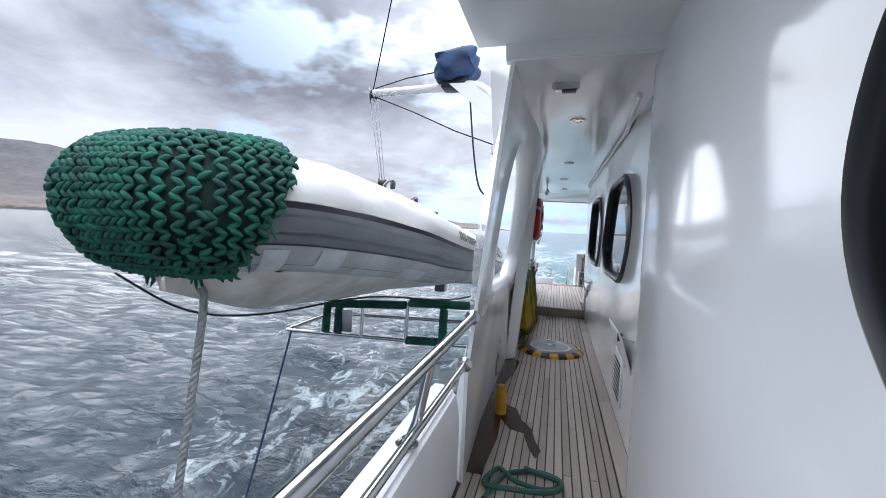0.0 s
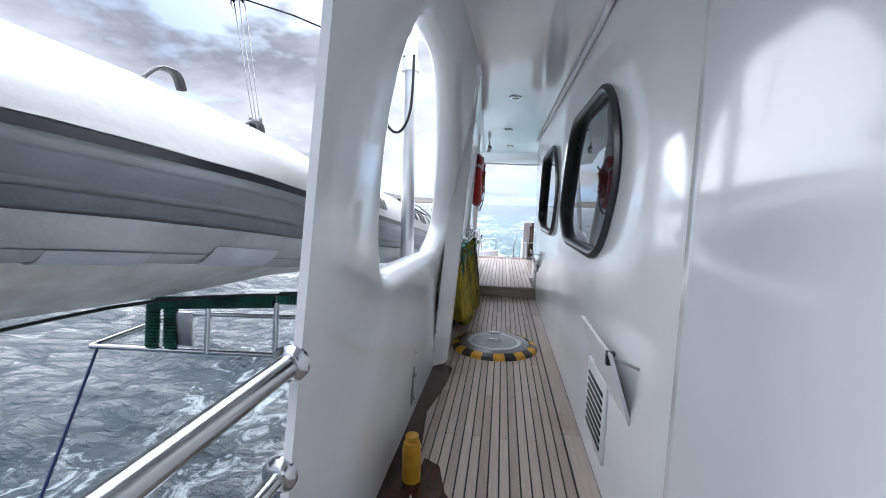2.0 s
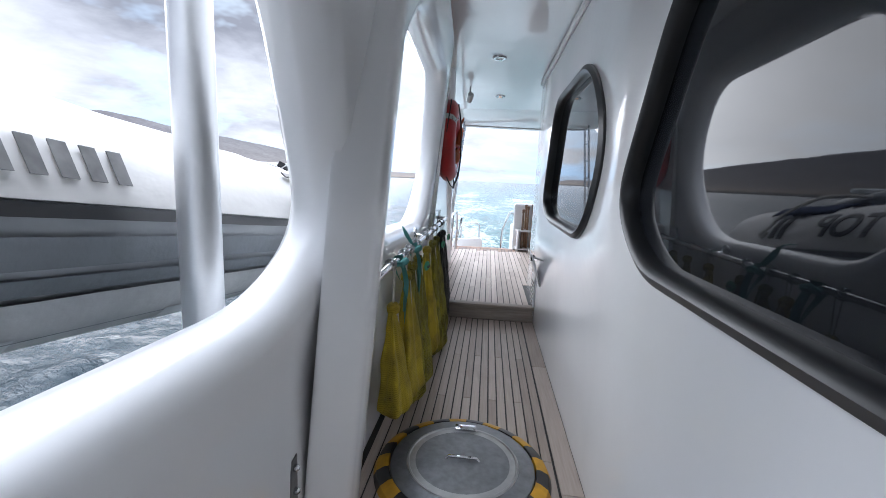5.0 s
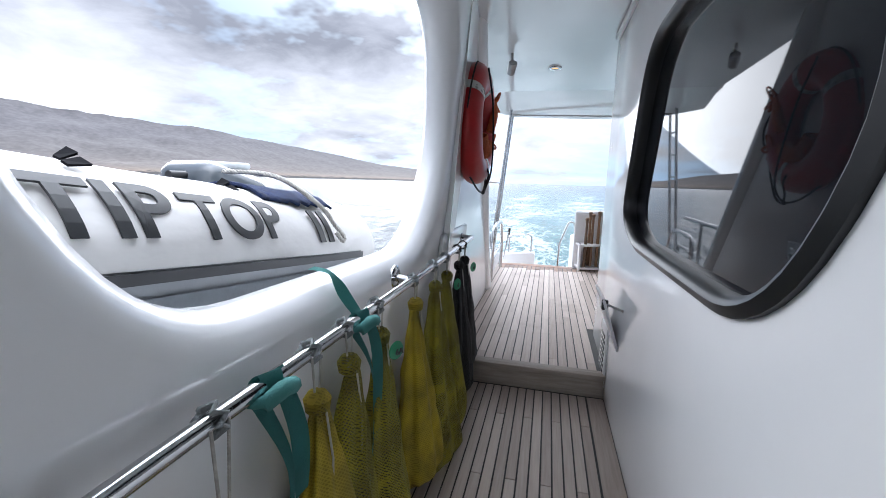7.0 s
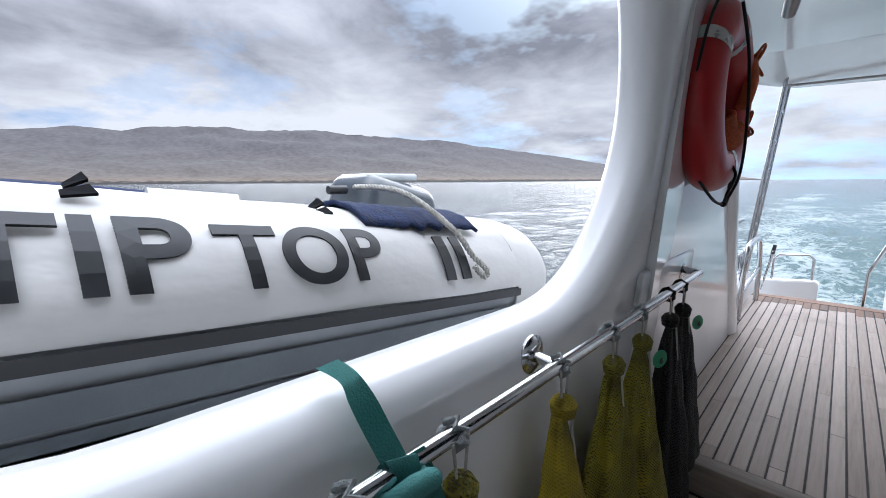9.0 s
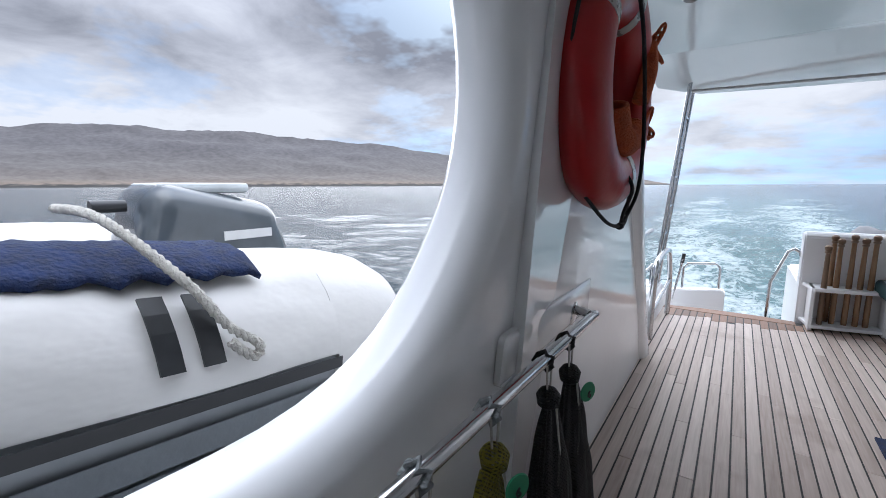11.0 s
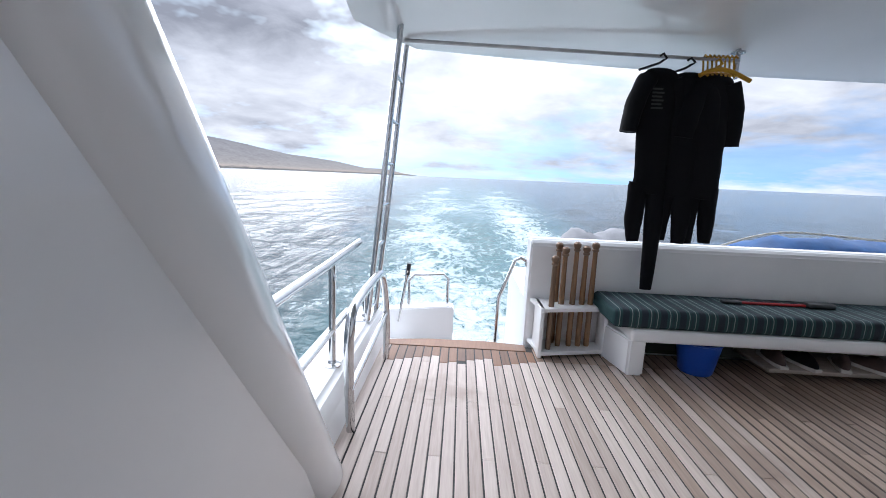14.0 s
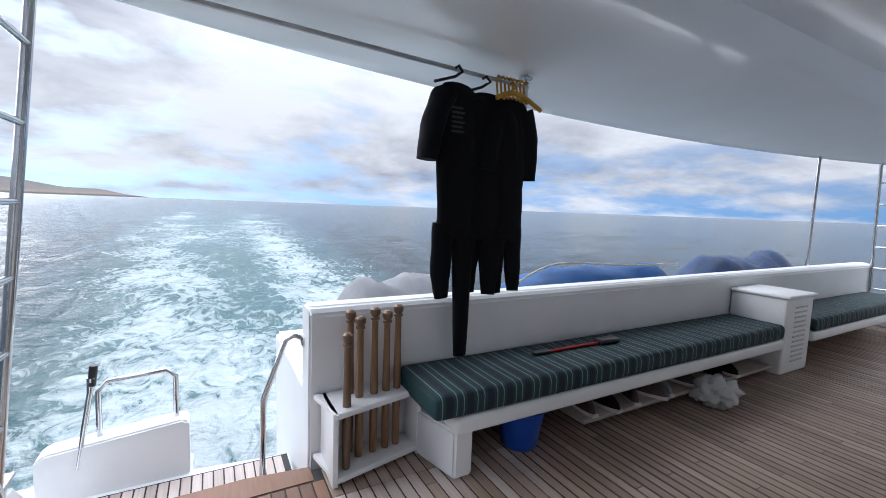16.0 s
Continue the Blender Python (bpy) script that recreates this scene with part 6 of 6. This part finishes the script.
def wetsuit(x, y, top, leg_l, leg_r, width, seed, yaw):
    """A limp hanging suit: torso, short sleeves and two legs of unequal drop."""
    t = thing("wetsuit", "black neoprene wetsuit on a hanger from the roof rod", "wetsuit", "hanging wetsuits", (x, y, 0))
    t.rotation_euler = (0, 0, radians(yaw))
    bm = bmesh.new()

    def limb(pts, rs, flat=0.5):
        P = smooth_path(pts, 5)
        rr = list(np.interp(np.linspace(0, 1, len(P)), np.linspace(0, 1, len(rs)), rs))
        rr = [r * (1 + 0.10 * noise.noise(Vector((i * 0.45, seed, 0)))) for i, r in enumerate(rr)]
        add_tube(bm, P, [float(q) for q in rr], 14, scale=(1.0, flat))
    w = width
    limb([(0, 0, top), (0, 0, top - 0.06), (0, 0, top - 0.35), (0.01, 0, top - 0.62), (0.0, 0, top - 0.75)], [w * 0.30, w * 0.86, w * 0.80, w * 0.72, w * 0.78], 0.38)
    limb([(-w * 0.55, 0, top - 0.06), (-w * 0.95, 0, top - 0.20), (-w * 1.12, 0.01, top - 0.38)], [0.075, 0.07, 0.062], 0.7)
    limb([(w * 0.55, 0, top - 0.06), (w * 0.92, 0, top - 0.20), (w * 1.05, 0.01, top - 0.42)], [0.075, 0.07, 0.058], 0.7)
    limb([(-w * 0.36, 0, top - 0.68), (-w * 0.42, 0.01, top - 0.9), (-w * 0.40, 0.0, leg_l)], [w * 0.46, w * 0.40, w * 0.26], 0.55)
    limb([(w * 0.36, 0, top - 0.68), (w * 0.40, -0.01, top - 0.9), (w * 0.34, -0.03, leg_r)], [w * 0.46, w * 0.40, w * 0.26], 0.55)
    part("suit", from_bm("suit", bm, M_black, angle=70), t)
    part("hanger", tube("hanger", [(-0.15, 0, top - 0.02), (-0.02, 0, top + 0.03), (0, 0, top + 0.045), (0.025, 0, top + 0.06), (0, 0, top + 0.085), (-0.02, 0, top + 0.07)], 0.007, M_cord if seed < 3 else M_yellow, 8), t, "black hanger" if seed < 3 else "yellow plastic hanger")
    if seed == 3:
        part("hanger", tube("hanger_bar", [(-0.13, -0.03, top - 0.02), (-0.05, -0.03, top + 0.015), (0.05, -0.03, top + 0.015), (0.19, -0.03, top - 0.035)], 0.013, M_yellow, 10, curve=4), t, "thick yellow plastic hanger")
    return t


ROD_Z = 2.06
wetsuit(1.155, 9.86, 1.985, 0.93, 0.62, 0.155, 1, 12)
wetsuit(1.33, 9.88, 1.97, 0.94, 0.93, 0.145, 2, -8)
wetsuit(1.49, 9.87, 1.965, 0.93, 0.94, 0.14, 3, 6)
tz = thing("suit_print", "small pale print bars on the black suit", "print", at=(1.125, 9.795, 1.80))
bm = bmesh.new()
for k in range(6):
    add_box(bm, (-0.035, 0, -0.06 + k * 0.022), (0.035 - 0.01 * (k % 2), 0.002, -0.05 + k * 0.022))
part("bars", from_bm("bars", bm, M_dark, False), tz)
structure("curtain_rod", tube("curtain_rod", [(-0.40, 9.80, ROD_Z + 0.02), (0.8, 9.87, ROD_Z + 0.005), (1.64, 9.93, ROD_Z)], 0.011, M_dullsteel, 10), "steel rod under the canopy edge", "rod")
for k in range(8):
    hg = thing("coat_hanger", "yellow plastic clothes hanger on the rod", "hanger", "yellow hangers", (1.42 + k * 0.026, 9.9, 0))
    part("hook", tube("hook", [(0, 0, 1.97), (0, 0.01, 2.03), (0, 0.02, 2.065), (0, 0.0, 2.08), (0, -0.02, 2.065)], 0.006, M_yellow, 6), hg)
    part("arm", tube("arm", [(0, -0.06, 1.95), (0, 0, 1.98), (0, 0.10, 1.94)], 0.008, M_yellow, 6), hg)
for x, y, z0 in ((1.64, 9.95, 1.96), (5.9, 10.15, 0.46)):
    structure("pole_1" if x < 2 else "pole_2", tube("pole", [(x, y, z0), (x, y, 2.3)], 0.016, M_steel, 12), "stainless canopy pole", "pole")
    structure("pole_flange" if x < 2 else "pole_flange_2", lathe("flange", [(0.04, 0), (0.04, 0.008), (0.02, 0.014)], M_steel, 18, pose(x, y, 2.17 if x > 2 else 2.11)), "steel pole flange", "pole")


def draped(name, label, cat, x0, x1, y0, y1, z0, h, mat, seed, lumps=3):
    """A lumpy covered load: an arched sheet with sagging folds."""
    verts, faces = [], []
    n, k = 40, 14
    for i in range(n):
        f = i / (n - 1)
        for j in range(k):
            g = j / (k - 1)
            edge = min(1, f * 5, (1 - f) * 5)
            arch = math.sin(math.pi * g) ** 0.5 * (0.55 + 0.45 * math.sqrt(edge))
            bump = 1 + 0.22 * noise.fractal(Vector((f * lumps, g * 1.6, seed)), 0.8, 2, 4)
            verts.append((x0 + (x1 - x0) * f, y0 + (y1 - y0) * g, z0 + h * arch * bump * (edge ** 0.3 if edge > 0 else 0)))
    for i in range(n - 1):
        for j in range(k - 1):
            faces.append((i * k + j, i * k + j + 1, (i + 1) * k + j + 1, (i + 1) * k + j))
    tagged(new(name, mesh_of(name, verts, faces, mat, True)), label, cat)


draped("kayak_cover", "blue tarpaulin lashed over a kayak on the stern", "tarpaulin", 1.7, 4.3, 10.25, 10.95, 0.45, 0.44, M_blue, 2)
draped("kayak_cover", "blue tarpaulin lashed over a kayak on the stern", "tarpaulin", 4.2, 6.9, 10.3, 11.0, 0.45, 0.48, M_bluecover, 9, 5)
draped("engine_cover", "grey canvas cover over gear on the stern shelf", "cover", 0.72, 1.62, 10.3, 10.9, 0.45, 0.46, M_greycover, 5, 2)
tagged(new("lashing_rope", tube("lashing_rope", [(1.9, 10.3, 0.86), (2.5, 10.5, 0.97), (3.2, 10.4, 0.95), (4.0, 10.45, 0.93)], 0.009, M_rope, 6, curve=5)), "pale lashing rope across a tarpaulin", "rope")
tagged(new("door_mat", box("door_mat", (0.60, 7.55, DECK + 0.003), (1.25, 8.02, DECK + 0.018), M_navy, 0.006)), "navy blue door mat on the teak deck", "mat")
r_l = thing("ladder", "steep stainless ladder up to the roof", "ladder")
for dy in (0.0, 0.27):
    part("stringer", tube("stringer", [(7.2, 9.70 + dy, 0.36), (7.0, 9.70 + dy, 2.25)], 0.017, M_steel, 10), r_l)
for k in range(7):
    f = 0.12 + k * 0.135
    part("rung", tube("rung", [(7.2 - 0.2 * f, 9.70, 0.36 + 1.89 * f), (7.2 - 0.2 * f, 9.97, 0.36 + 1.89 * f)], 0.012, M_steel, 8), r_l)
structure("bulwark_east", box("bulwark_east", (7.22, 7.45, -0.5), (7.42, 10.2, 0.40), M_gelmat, 0.03), "low white bulwark on the far side", "bulwark")

# ---- teak planks ----


def plank_mesh(w, l, mat, th=0.014):
    return box("plank", (-w / 2 + 0.0036, -l / 2 + 0.0015, 0.0), (w / 2 - 0.0036, l / 2 - 0.0015, th), mat, 0.0018, 1)


PLANKS = {}


def lay(parent, x, y0, y1, w, z, mat):
    key = (round(w, 4), round(y1 - y0, 3), mat.name)
    if key not in PLANKS:
        PLANKS[key] = plank_mesh(w, y1 - y0, mat)
    ob = new("plank", PLANKS[key])
    ob.location = (x, (y0 + y1) / 2, z + random.uniform(-0.0006, 0.0006))
    ob.parent = parent


floor = bpy.data.objects["floor"]
floor_aft = bpy.data.objects["floor_aft"]
W = 0.0485
for k in range(17):
    x = -0.425 + W * (k + 0.5)
    y = -2.2 + (k % 3) * 0.5
    while y < 6.62:
        e = min(6.62, y + 1.6)
        if e - y > 0.05 and e > 0.2:
            lay(floor, x, y, e, W, -0.012, M_teak)
        y = e
for y in (-2.0, -0.7, 0.6, 1.9, 3.2, 4.5, 5.7):
    e = min(6.62, y + 1.3 if y < 4.5 else y + (1.2 if y < 5 else 0.92))
    lay(floor, 0.452, y, e, 0.098, -0.011, M_teak)

WA = 0.0565
k = 0
while True:
    x = -0.44 + WA * (k + 0.5)
    if x > 1.45:
        break
    y = 6.70 - (k % 4) * 0.45
    dry = 9.60 + 0.02 * ((k * 7) % 6) if x < 0.5 else 9.70
    while y < dry:
        a, e = max(6.70, y), min(dry, y + 1.45)
        if x > 0.49 and a < 7.46:
            a = 7.46
        if e - a > 0.06:
            lay(floor_aft, x, a, e, WA, DECK - 0.014, M_teak_aft if x < 0.9 + 0.25 * (k % 3) else M_teak_damp)
        y += 1.45
    # soaked ends at the stern edge
    if x < 0.5:
        lay(floor_aft, x, dry, 9.84, WA, DECK - 0.014, M_teak_wet)
    else:
        lay(floor_aft, x, 9.70, 9.92, WA, DECK - 0.014, M_teak_damp)
    k += 1
bm = bmesh.new()
x = -0.44 + WA * (k + 0.5)
while x < 7.2:
    y = 7.46 - (k % 4) * 0.4
    while y < 9.92:
        a, e = max(7.46, y), min(9.92, y + 1.45)
        if e - a > 0.06:
            add_box(bm, (x - WA / 2 + 0.006, a + 0.0025, DECK - 0.014), (x + WA / 2 - 0.006, e - 0.0015, DECK + random.uniform(-0.001, 0.001)))
        y += 1.45
    x += WA
    k += 1
far = part("planking", from_bm("planking", bm, M_teak_far, False), floor_aft)
tagged(far, "damp brown teak planking", kind="stuff")
edge = part("edge_board", prism("edge_board", [(-0.5, 9.845), (0.48, 9.845), (0.48, 9.96), (0.2, 9.99), (-0.2, 9.98), (-0.5, 9.93)], "z", DECK - 0.03, DECK + 0.001, M_teak_wet, 0.004), floor_aft, "soaked reddish teak edge board")
part("margin", box("margin", (-0.50, 6.70, DECK - 0.014), (-0.445, 9.84, DECK), M_teak_aft, 0.002), floor_aft)
plat = bpy.data.objects["platform"]
part("caulking", box("caulking", (-0.44, 9.96, -0.104), (0.46, 10.51, -0.092), M_caulk, 0), plat, "black caulking")
for q in range(18):
    x = -0.42 + 0.05 * (q + 0.5)
    if x < 0.45:
        lay(plat, x, 9.98, 10.5, 0.05, -0.103, M_teak_aft)
